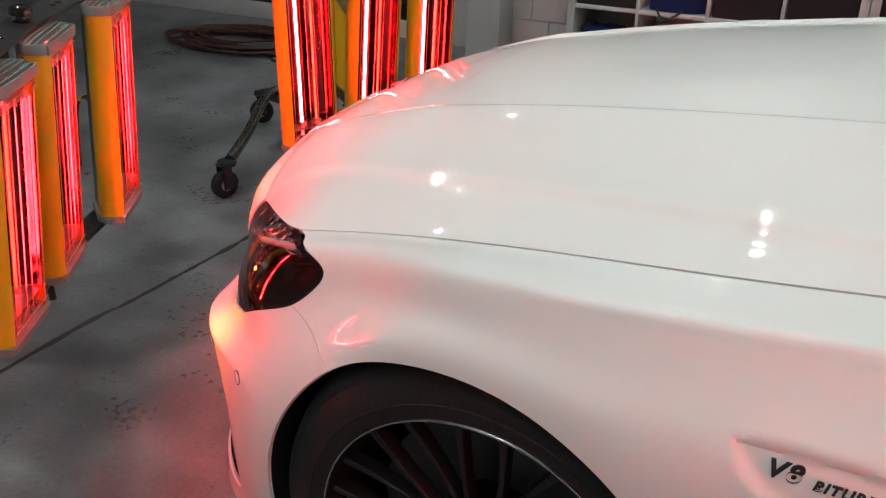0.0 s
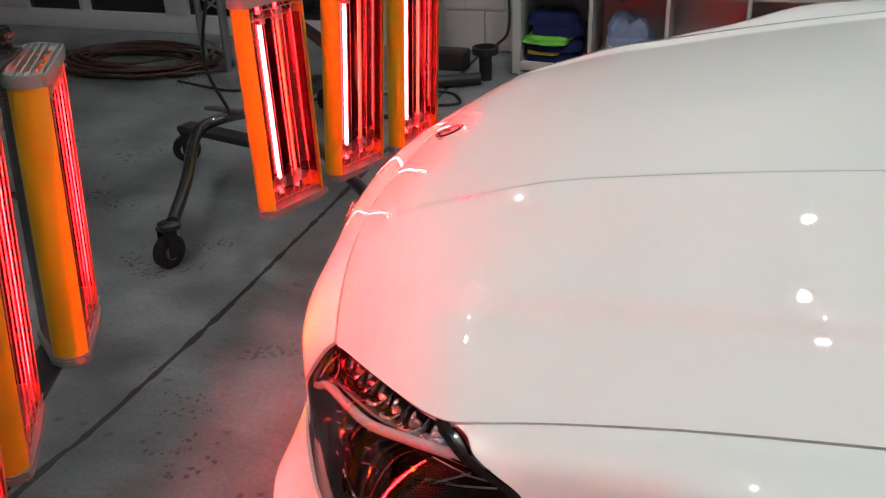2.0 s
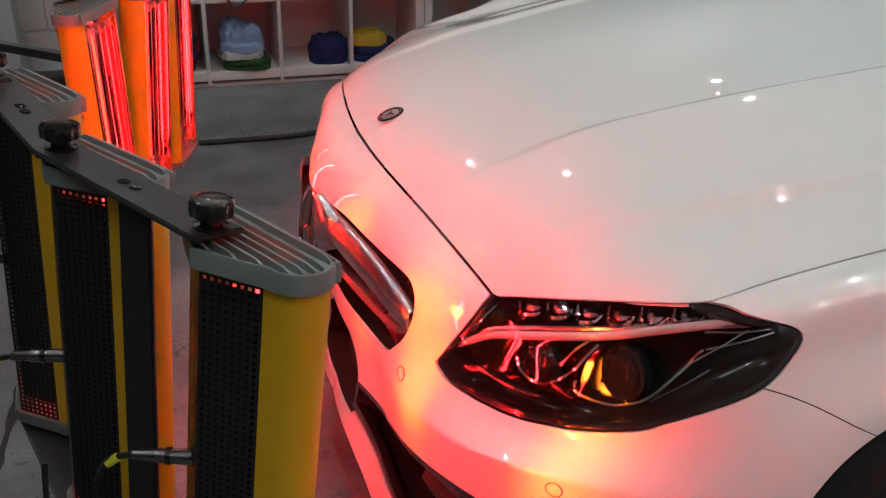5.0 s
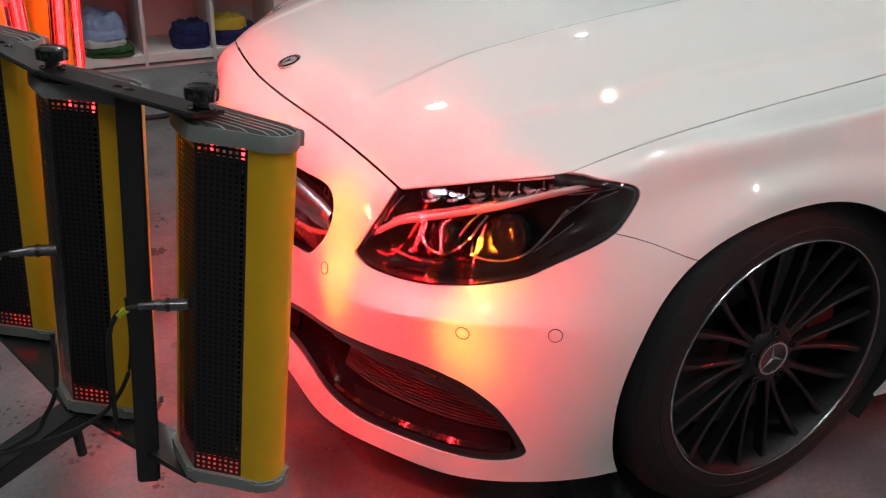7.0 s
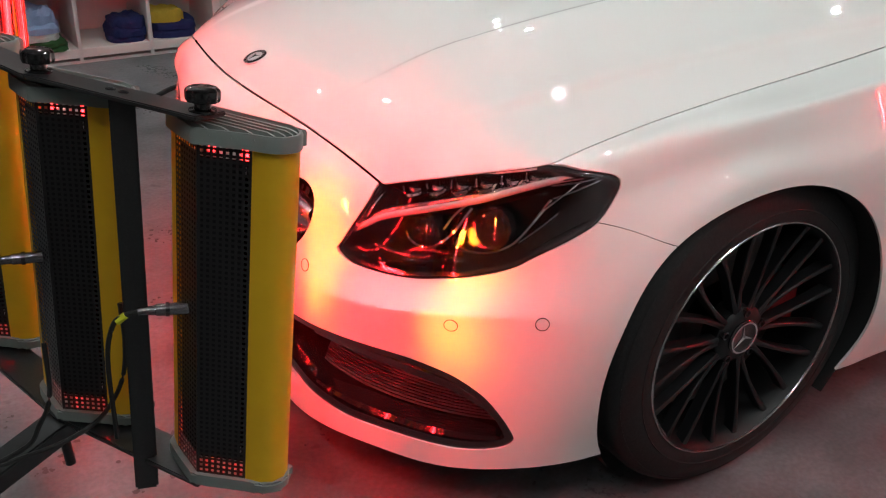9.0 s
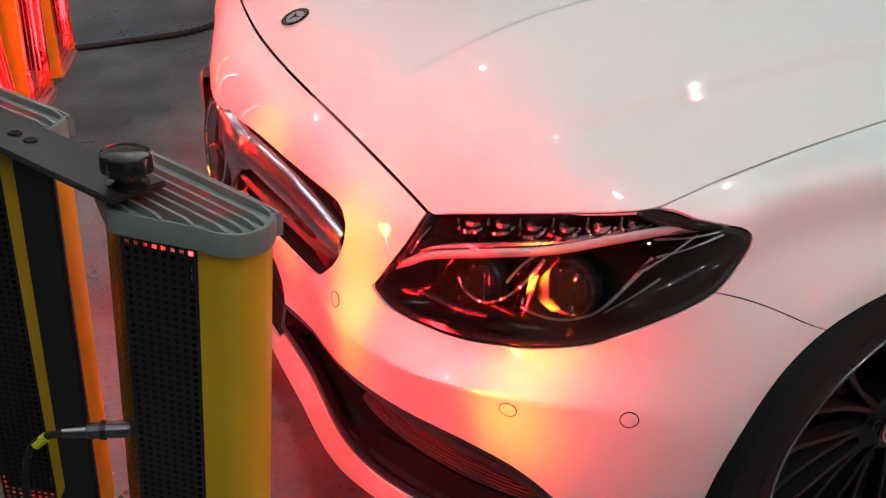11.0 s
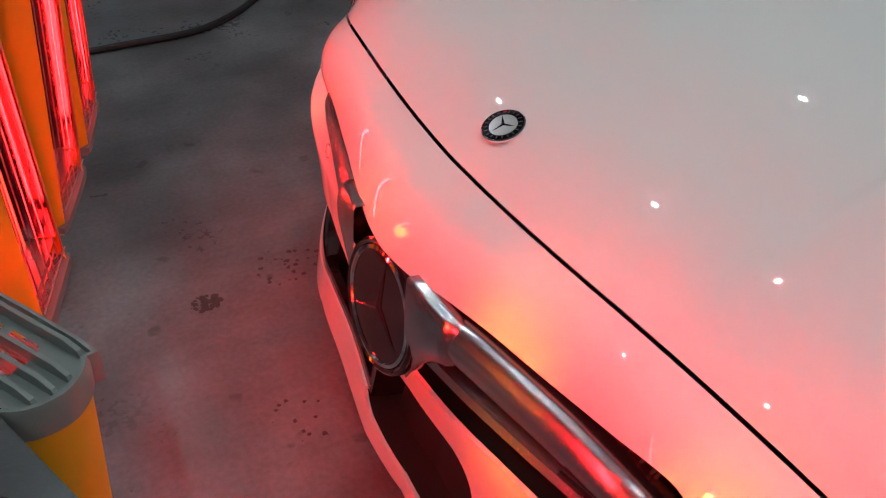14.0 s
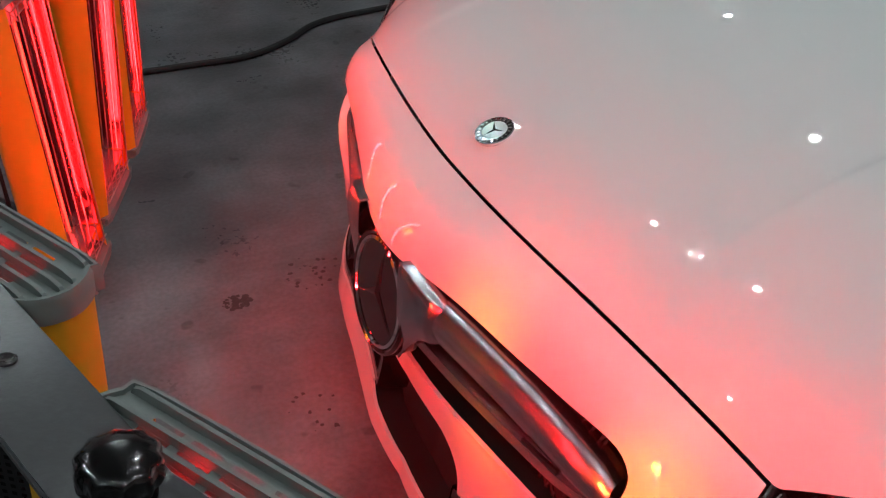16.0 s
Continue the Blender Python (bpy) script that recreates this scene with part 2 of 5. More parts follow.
# ---- the car's outer skin: a fan of upright sections about a point on its centre line, then straight sections to the rear ----
FAN = 0.6                                     # the fan's pivot on the centre line, metres behind the front axle
ANG = [0, 12, 20, 26, 32, 38, 44, 52, 62, 75, 90]
ROWS = [  # reach from the pivot and height, section by section, from under the bonnet's edge down to the sill
    ([1.295, 1.298, 1.311, 1.298, 1.275, 1.218, 1.117, 1.062, .970, .884, .852], [.655, .650, .635, .607, .640, .682, .722, .757, .774, .792, .814]),
    ([1.332, 1.319, 1.335, 1.318, 1.308, 1.264, 1.156, 1.090, 1.003, .918, .888], [.600, .605, .595, .550, .573, .605, .655, .705, .714, .728, .748]),
    ([1.337, 1.326, 1.338, 1.334, 1.322, 1.281, 1.226, 1.132, 1.038, .954, .925], [.500, .500, .500, .488, .508, .540, .560, .660, .660, .670, .680]),
    ([1.302, 1.314, 1.362, 1.382, 1.364, 1.312, 1.268, 1.164, 1.058, .966, .932], [.400, .410, .425, .450, .468, .470, .450, .500, .500, .500, .500]),
    ([1.292, 1.306, 1.356, 1.364, 1.350, 1.320, 1.270, 1.164, 1.058, .966, .932], [.270, .270, .270, .280, .285, .290, .300, .300, .300, .300, .300]),
    ([1.306, 1.336, 1.378, 1.376, 1.361, 1.310, 1.238, 1.152, 1.030, .940, .910], [.140, .140, .145, .150, .152, .160, .170, .180, .180, .180, .180]),
]
EDGE_X = [-.66, -.60, -.55, -.51, -.47, -.43, -.40, -.375, -.34, -.3, -.2, 0, .25, .6, 1.2]      # half width of the bonnet along the car
EDGE_Y = [.40, .50, .550, .593, .634, .673, .6975, .711, .713, .711, .713, .727, .745, .753, .757]


def hermite(xs, ys, x):
    """A smooth curve through a few numbers, with limited slopes."""
    xs, ys, x = np.asarray(xs, float), np.asarray(ys, float), np.asarray(x, float)
    h, d = np.diff(xs), np.diff(ys) / np.diff(xs)
    m = np.empty(len(xs))
    m[0], m[-1] = d[0], d[-1]
    m[1:-1] = (d[:-1] * h[1:] + d[1:] * h[:-1]) / (h[1:] + h[:-1])
    i = np.clip(np.searchsorted(xs, x) - 1, 0, len(xs) - 2)
    t = (x - xs[i]) / h[i]
    return ((1 + 2 * t) * (1 - t) ** 2 * ys[i] + t * (1 - t) ** 2 * h[i] * m[i]
            + t * t * (3 - 2 * t) * ys[i + 1] + t * t * (t - 1) * h[i] * m[i + 1])


def bonnet_height(x, y):
    y = np.abs(y)
    mid = hermite([-.70, -.64, -.585, -.45, -.25, 0, .25, .6, 1.3], [.632, .681, .713, .756, .802, .845, .882, .925, .99], x)
    drop = hermite([-0.66, -0.6, -0.55, -0.51, -0.47, -0.43, -0.39, -0.35, -0.3, 0, 0.25, 1.2], [0.06, 0.086, 0.0892, 0.0843, 0.0778, 0.073, 0.0704, 0.07, 0.0722, 0.077, 0.083, 0.086], x)
    wide = hermite(EDGE_X, EDGE_Y, x)
    power = hermite([-.66, -.58, -.45, 0, 1.2], [4.5, 4.2, 3.0, 2.4, 2.2], x)
    z = mid - drop * (y / wide) ** power
    # the raised centre and the outer crease of the bonnet
    rise = np.clip((x + .60) / .25, 0, 1)
    out = y - (.322 + .10 * np.maximum(x + .3, 0))
    u = np.clip(out / .22, 0, 1)
    z += rise * (.002 - .012 * u * u * (3 - 2 * u) + .009 * (1 - u) ** 2 / (1 + np.exp(np.clip(-out / .004, -60, 60))))
    z += rise * .010 / (1 + np.exp((y - (.54 + .16 * (x + .4))) / .006)) - rise * .004
    return z


def front_edge(y):
    return -.641 + .064 * (np.abs(y) / .52) ** 2.6


def bonnet_edge(angle):
    """Reach of the bonnet's edge from the pivot at an angle in degrees."""
    a = np.radians(angle)
    lo, hi = 0.5, 1.4
    for _ in range(40):
        r = (lo + hi) / 2
        x, y = FAN - r * np.cos(a), r * np.sin(a)
        inside = x > front_edge(y) and y < np.interp(x, EDGE_FX, EDGE_FY)
        lo, hi = (r, hi) if inside else (lo, r)
    return (lo + hi) / 2


EDGE_FX = np.linspace(-.66, 1.2, 200)
EDGE_FY = hermite(EDGE_X, EDGE_Y, EDGE_FX)
N_TOP, N_SIDE = 150, 90


def drawn(pts):
    """A smooth line down the side through a few points, evenly stepped."""
    pts = np.array(pts)
    k = np.concatenate([[0], np.cumsum(np.sqrt(np.linalg.norm(np.diff(pts, axis=0), axis=1)))])
    lengths = np.linalg.norm(np.diff(pts[1:], axis=0), axis=1)
    s = np.interp(np.linspace(0, lengths.sum(), N_SIDE + 1)[1:], np.concatenate([[0], np.cumsum(lengths)]), k[1:])
    return np.stack([hermite(k, pts[:, 0], s), hermite(k, pts[:, 1], s)], 1)


def section(angle):
    """The half section at an angle: points (reach, height) from the pivot outwards, N_TOP of them on the bonnet."""
    re = bonnet_edge(angle)
    a = np.radians(angle)
    r = re * (np.linspace(0, 1, N_TOP) ** .8)
    top = np.stack([r, bonnet_height(FAN - r * np.cos(a), r * np.sin(a))], 1)
    pts = [top[-18], top[-1]] + [np.array([hermite(ANG, q, angle), hermite(ANG, z, angle)]) for q, z in ROWS]
    sharp = pts[:2] + [pts[2] + .24 * (pts[1] - pts[2]), pts[2], pts[2] + .28 * (pts[3] - pts[2])] + pts[3:]
    t = min(max((angle - 44) / 20, 0), 1)
    t = t * t * (3 - 2 * t)
    fold = pts[:5] + [pts[5] + .20 * (pts[4] - pts[5]), pts[5], pts[5] + .07 * (pts[6] - pts[5])] + pts[6:]      # crease across the bumper
    crisp = min(max((43 - angle) / 9, 0), 1)
    side = (1 - t) * (crisp * drawn(fold) + (1 - crisp) * drawn(pts)) + t * drawn(sharp)
    return np.concatenate([top, side])


def skin(angles, lengths):
    """Grid of points of the near half (y < 0): sections at the angles, then straight on to the lengths behind the pivot."""
    rows = []
    for a in angles:
        sec = section(a)
        rows.append(np.stack([FAN - sec[:, 0] * np.cos(np.radians(a)), -sec[:, 0] * np.sin(np.radians(a)), sec[:, 1]], 1))
    last = rows[-1]
    for x in lengths:
        row = last.copy()
        row[:, 0] = x
        top = bonnet_height(np.full(N_TOP, x), row[:N_TOP, 1])
        row[N_TOP:, 2] += (top[-1] - last[N_TOP - 1, 2]) * np.clip((row[N_TOP:, 2] - .3) / .5, 0, 1)
        row[:N_TOP, 2] = top
        rows.append(row)
    return np.array(rows)


# ---- cutting panels out of the skin ----
class Sheet:
    """A triangle sheet whose points carry place and chart (angle about the pivot in degrees, height)."""

    def __init__(self, grid=None):
        if grid is None:
            return
        n, m = grid.shape[:2]
        self.v = grid.reshape(-1, 3).copy()
        i = np.arange(n * m).reshape(n, m)
        a, b, c, d = (q.ravel() for q in (i[:-1, :-1], i[1:, :-1], i[1:, 1:], i[:-1, 1:]))
        self.f = np.concatenate([np.stack([a, b, c], 1), np.stack([a, c, d], 1)])

    def chart(self):
        x, y, z = self.v.T
        ang = np.where(x < FAN, np.degrees(np.arctan2(-y, FAN - x)), 90 + 60 * (x - FAN))
        return np.stack([ang, z], 1)

    def keep(self, d):
        """Keeps the part where d, a number for each point, is above zero."""
        inside = d > 0
        count = inside[self.f].sum(1)
        faces, extra, made = [self.f[count == 3]], [], {}
        fresh = []

        def cross(i, j):
            key = (min(i, j), max(i, j))
            if key not in made:
                t = d[i] / (d[i] - d[j])
                made[key] = len(self.v) + len(fresh)
                fresh.append(self.v[i] * (1 - t) + self.v[j] * t)
            return made[key]
        for tri in self.f[(count == 1) | (count == 2)]:
            k = [bool(inside[q]) for q in tri]
            turn = k.index(True) if sum(k) == 1 else (k.index(False) + 1) % 3
            a, b, c = tri[turn], tri[(turn + 1) % 3], tri[(turn + 2) % 3]
            if sum(k) == 1:
                extra.append((a, cross(a, b), cross(a, c)))
            else:
                ca, cb = cross(a, c), cross(b, c)
                extra += [(a, b, cb), (a, cb, ca)]
        self.v = np.concatenate([self.v, np.array(fresh).reshape(-1, 3)])
        self.f = np.concatenate(faces + [np.array(extra, int).reshape(-1, 3)])
        used, self.f = np.unique(self.f, return_inverse=True)
        self.v, self.f = self.v[used], self.f.reshape(-1, 3)
        return self

    def copy(self):
        other = Sheet()
        other.v, other.f = self.v.copy(), self.f.copy()
        return other


ARC = 1.28 * math.pi / 180      # metres of arc for a degree about the pivot


def rounded(points, steps=10, sharp=()):
    """A closed smooth outline through chart points; at the sharp ones it keeps its corner."""
    n, out = len(points), []
    p = [np.array(q, float) for q in points]
    for i in range(n):
        a, b, c, d = p[i - 1], p[i], p[(i + 1) % n], p[(i + 2) % n]
        a = b if i in sharp else a
        d = c if (i + 1) % n in sharp else d
        for k in range(steps):
            t = k / steps
            out.append(.5 * (2 * b + (c - a) * t + (2 * a - 5 * b + 4 * c - d) * t * t + (3 * b - a - 3 * c + d) * t ** 3))
    return np.array(out)


def outline_distance(chart, outline, far=.08):
    """Signed metres from an outline on the chart: below zero inside."""
    q = chart * (ARC, 1)
    o = outline * (ARC, 1)
    d = np.full(len(q), far)
    lo, hi = o.min(0) - far, o.max(0) + far
    near = ((q > lo) & (q < hi)).all(1)
    pts = q[near]
    a, b = o, np.roll(o, -1, 0)
    best, inside = np.full(len(pts), 9.), np.zeros(len(pts), bool)
    for s, e in zip(a, b):
        w = e - s
        t = np.clip(((pts - s) @ w) / max(w @ w, 1e-12), 0, 1)
        best = np.minimum(best, np.linalg.norm(pts - s - t[:, None] * w, axis=1))
        hit = (s[1] > pts[:, 1]) != (e[1] > pts[:, 1])
        inside ^= hit & (pts[:, 0] < s[0] + (pts[:, 1] - s[1]) * w[0] / (w[1] if abs(w[1]) > 1e-12 else 1e-12))
    d[near] = np.where(inside, -best, best)
    return d


def far_side(x, y, z=.7):
    """The car stands a little askew: its far side lies further back, its far corner most."""
    out = min(max((.66 - z) / .14, 0), 1) * min(max((abs(y) - .12) / .3, 0), 1)
    return x + .058 * (math.sqrt(y * y + .0009) - .03) + .032 * out


def panel(name, sheets, mat, parent, thick=.012, label="", both=True):
    """Panel of the car: the sheet and its mirror image, with its edges turned inwards."""
    bm = bmesh.new()
    for sheet in sheets:
        for sign in ((1, -1) if both else (1,)):
            vs = [bm.verts.new((x if sign > 0 else far_side(x, y, z), sign * y, z)) for x, y, z in sheet.v]
            for a, b, c in sheet.f:
                if len({a, b, c}) == 3:
                    try:
                        bm.faces.new((vs[a], vs[b], vs[c]) if sign > 0 else (vs[a], vs[c], vs[b]))
                    except ValueError:
                        pass
    bmesh.ops.remove_doubles(bm, verts=bm.verts, dist=2e-4)
    bmesh.ops.dissolve_degenerate(bm, edges=bm.edges, dist=1e-5)
    bmesh.ops.recalc_face_normals(bm, faces=bm.faces)
    up = sum((f.normal.z + f.normal.dot(f.calc_center_median() - Vector((.8, 0, .35))) for f in bm.faces))
    if up < 0:
        bmesh.ops.reverse_faces(bm, faces=bm.faces)
    bm.normal_update()
    rim = [e for e in bm.edges if e.is_boundary and e.verts[0].co.y * e.verts[1].co.y > -1e-12 and not (abs(e.verts[0].co.y) < 1e-4 and abs(e.verts[1].co.y) < 1e-4)]
    normals = {v: v.normal.copy() for e in rim for v in e.verts}
    if thick and rim:
        made = bmesh.ops.extrude_edge_only(bm, edges=rim)["geom"]
        fresh = [g for g in made if isinstance(g, bmesh.types.BMVert)]
        places = {tuple(round(c, 6) for c in v.co): n for v, n in normals.items()}
        for v in fresh:
            n = places.get(tuple(round(c, 6) for c in v.co))
            if n is not None and thick < 0:
                a = math.atan2(abs(v.co.y), FAN - v.co.x)
                v.co -= thick * Vector((-math.cos(a), math.copysign(math.sin(a), v.co.y), .3))
            elif n is not None:
                v.co -= thick * n
    return part(name, bm, mat, parent, label)


def mirrored(p):
    return Vector((far_side(p[0], p[1], p[2]), -p[1], p[2]))


def half_panel(name, sheet, mat, parent, thick, label, far):
    if far:
        sheet = sheet.copy()
        sheet.v = np.array([mirrored(p) for p in sheet.v])
        sheet.f = sheet.f[:, ::-1]
    return panel(name, [sheet], mat, parent, thick, label, both=False)


# ---- the car ----
car = thing("car", "white coupe-style saloon with fresh glossy paint, parked on concrete", "car")
STEPS = [.66, .72, .78, .84, .90, .96]
GRID = skin(np.concatenate([np.linspace(0, 48, 161), np.linspace(48.5, 90, 150)]), STEPS)
GAP = .0022


def surface(ang, z, out=0.0):
    """Point of the near side's skin at an angle and height below the bonnet's edge, moved out along its normal."""
    a = max(ang, 0.05)
    sec = section(a)[N_TOP - 1:]
    i = int(np.argmax(sec[:, 1] <= z)) if z > sec[-1, 1] else len(sec) - 1
    i, z_in = max(i, 1), min(z, sec[0, 1])
    t = (sec[i - 1, 1] - z_in) / max(sec[i - 1, 1] - sec[i, 1], 1e-9)
    r = sec[i - 1, 0] * (1 - t) + sec[i, 0] * t
    q = sec[min(i + 1, len(sec) - 1)] - sec[max(i - 2, 0)]
    slope = math.atan2(q[0], -q[1])
    n = Vector((-math.cos(radians(a)) * math.cos(slope), -math.sin(radians(a)) * math.cos(slope), math.sin(slope)))
    sign = -1 if ang < 0 else 1
    p = Vector((FAN - r * math.cos(radians(a)), -r * math.sin(radians(a)), z)) + n * out
    return Vector((p.x, sign * p.y, p.z))


# bonnet
top = GRID[:, :N_TOP].copy()
step = top[:, -1] - top[:, -2]
top[:, -1] -= step / np.linalg.norm(step, axis=1)[:, None] * GAP
bonnet = panel("bonnet", [Sheet(top)], PAINT, car, .009, "white bonnet with soft creases")

HEADLIGHT = rounded([(21.4, 0.506), (22.8, 0.493), (25.6, 0.491), (28.1, 0.497), (30.3, 0.509), (32.4, 0.521), (35.1, 0.542), (36.69, 0.564), (38.2, 0.584), (40.1, 0.608), (40.85, 0.623), (41.35, 0.642), (41.7, 0.661), (41.65, 0.674), (41.2, 0.6815), (40.35, 0.6865), (39.4, 0.6895), (38.6, 0.6905), (37.97, 0.6912), (37.3, 0.6915), (36.75, 0.6915), (34.6, 0.695), (30.7, 0.676), (26.6, 0.652), (23.9, 0.634), (23.7, 0.606), (23.05, 0.569), (22.1, 0.53)], 8, (0, 20, 24))
GRILLE = rounded([(-3, .592), (2, .594), (3.8, .601), (5.5, .605), (8, .608), (12, .607), (15, .610), (16.9, .612), (18.3, .609), (19.05, .597), (19.25, .580), (18.95, .55),
                  (18.1, .512), (17.2, .485), (15.5, .452), (12, .428), (8.2, .412), (4.9, .403), (-3, .400)], 8, (0, 18))
CENTRE_INTAKE = rounded([(-3, .350), (3.6, .346), (5.6, .332), (6.7, .29), (6.9, .215), (6.0, .178), (-3, .170)], 8, (0, 6))
SIDE_INTAKE = rounded([(6.2, .254), (11.6, .286), (17.8, .330), (22.9, .353), (26.2, .362), (28.7, .362), (31, .352), (32.6, .338), (34.4, .310),
                       (35.7, .275), (36.6, .24), (36.75, .222), (36.2, .208), (34.9, .198), (33.2, .193), (31, .192), (28.7, .192), (26.2, .190),
                       (23.4, .188), (20.6, .192), (18.5, .196), (16, .200), (11.7, .198), (6.2, .194)], 8, (0, 23))
ARCH = (-.010, .322, .331)

side = GRID[:, N_TOP - 1:].copy()
step = side[:, 1] - side[:, 0]
side[:, 0] += step / np.linalg.norm(step, axis=1)[:, None] * GAP
d = np.hypot(side[..., 0] - ARCH[0], side[..., 2] - ARCH[1]) - ARCH[2]
side[..., 1] += .005 * np.clip(1 - d / .060, 0, 1) ** 1.6 * (side[..., 1] < -.6)          # rolled edge of the wheel arch
VENT = [(.300, .690), (.34, .694), (.42, .697), (.52, .697), (.62, .690), (.62, .63), (.52, .608), (.42, .606), (.355, .628), (.318, .662)]
hollow = -outline_distance(Sheet(side).chart(), rounded([(90 + 60 * (x - FAN) if x > FAN else math.degrees(math.atan2(.93, FAN - x)), z) for x, z in VENT], 6, (0,)))
hollow = np.clip(hollow / .016, 0, 1).reshape(side.shape[:2])
side[..., 1] += .011 * hollow * hollow * (3 - 2 * hollow)                            # scooped vent behind the wheel
outer = Sheet(side)
outer.keep(outline_distance(outer.chart(), HEADLIGHT) - GAP)
seam_at, seam_z = [36.0, 36.6, 40, 47.3, 52, 52.1], [1.2, .645, .619, .576, .549, -1]


def seam(sheet):
    c = sheet.chart()
    return c[:, 1] - np.interp(c[:, 0], seam_at, seam_z)


def arch(sheet):
    return np.hypot(sheet.v[:, 0] - ARCH[0], sheet.v[:, 2] - ARCH[1]) - ARCH[2]


fender = outer.copy()
fender.keep(arch(fender)).keep(seam(fender) - .0006)
for far in (False, True):
    half_panel("front_wing", fender, PAINT, car, .005, "white wing over the wheel", far)
bumper = outer.copy()
bumper.keep(arch(bumper)).keep(-seam(bumper) - .0006)
for hole in (GRILLE, CENTRE_INTAKE, SIDE_INTAKE):
    bumper.keep(outline_distance(bumper.chart(), hole))
panel("front_bumper", [bumper], PAINT, car, .006, "white bumper glowing red under the heaters")


def grown(outline, by):
    """The outline moved outwards on the chart by some metres."""
    o = outline * (ARC, 1)
    d = np.roll(o, -1, 0) - np.roll(o, 1, 0)
    n = np.stack([d[:, 1], -d[:, 0]], 1) / np.linalg.norm(d, axis=1)[:, None]
    area = np.sum(o[:, 0] * np.roll(o[:, 1], -1) - np.roll(o[:, 0], -1) * o[:, 1])
    return (o + n * by * (1 if area > 0 else -1)) / (ARC, 1)


# ---- headlights ----
def chart_path(points, out, far=False):
    path = [surface(a, z, out) for a, z in points]
    return smooth_path([mirrored(p) for p in path] if far else path, 6)


def outline_sheet(cut, inward, lo=0, hi=160, tilt=.3):
    s = Sheet(GRID[lo:hi, N_TOP - 1:])
    s.keep(-outline_distance(s.chart(), cut))
    a = np.radians(s.chart()[:, 0])
    s.v = s.v - np.stack([-np.cos(a), -np.sin(a), np.full(len(s.v), tilt)], 1) * inward
    return s


def smooth_out(ob, rounds=60):
    """Evens a deep pressed sheet, its outer edge held."""
    bm = bmesh.new()
    bm.from_mesh(ob.data)
    inner = [v for v in bm.verts if not v.is_boundary]
    for _ in range(rounds):
        bmesh.ops.smooth_vert(bm, verts=inner, factor=.5, use_axis_x=True, use_axis_y=True, use_axis_z=True)
    bm.to_mesh(ob.data)
    bm.free()
    ob.data.shade_smooth()


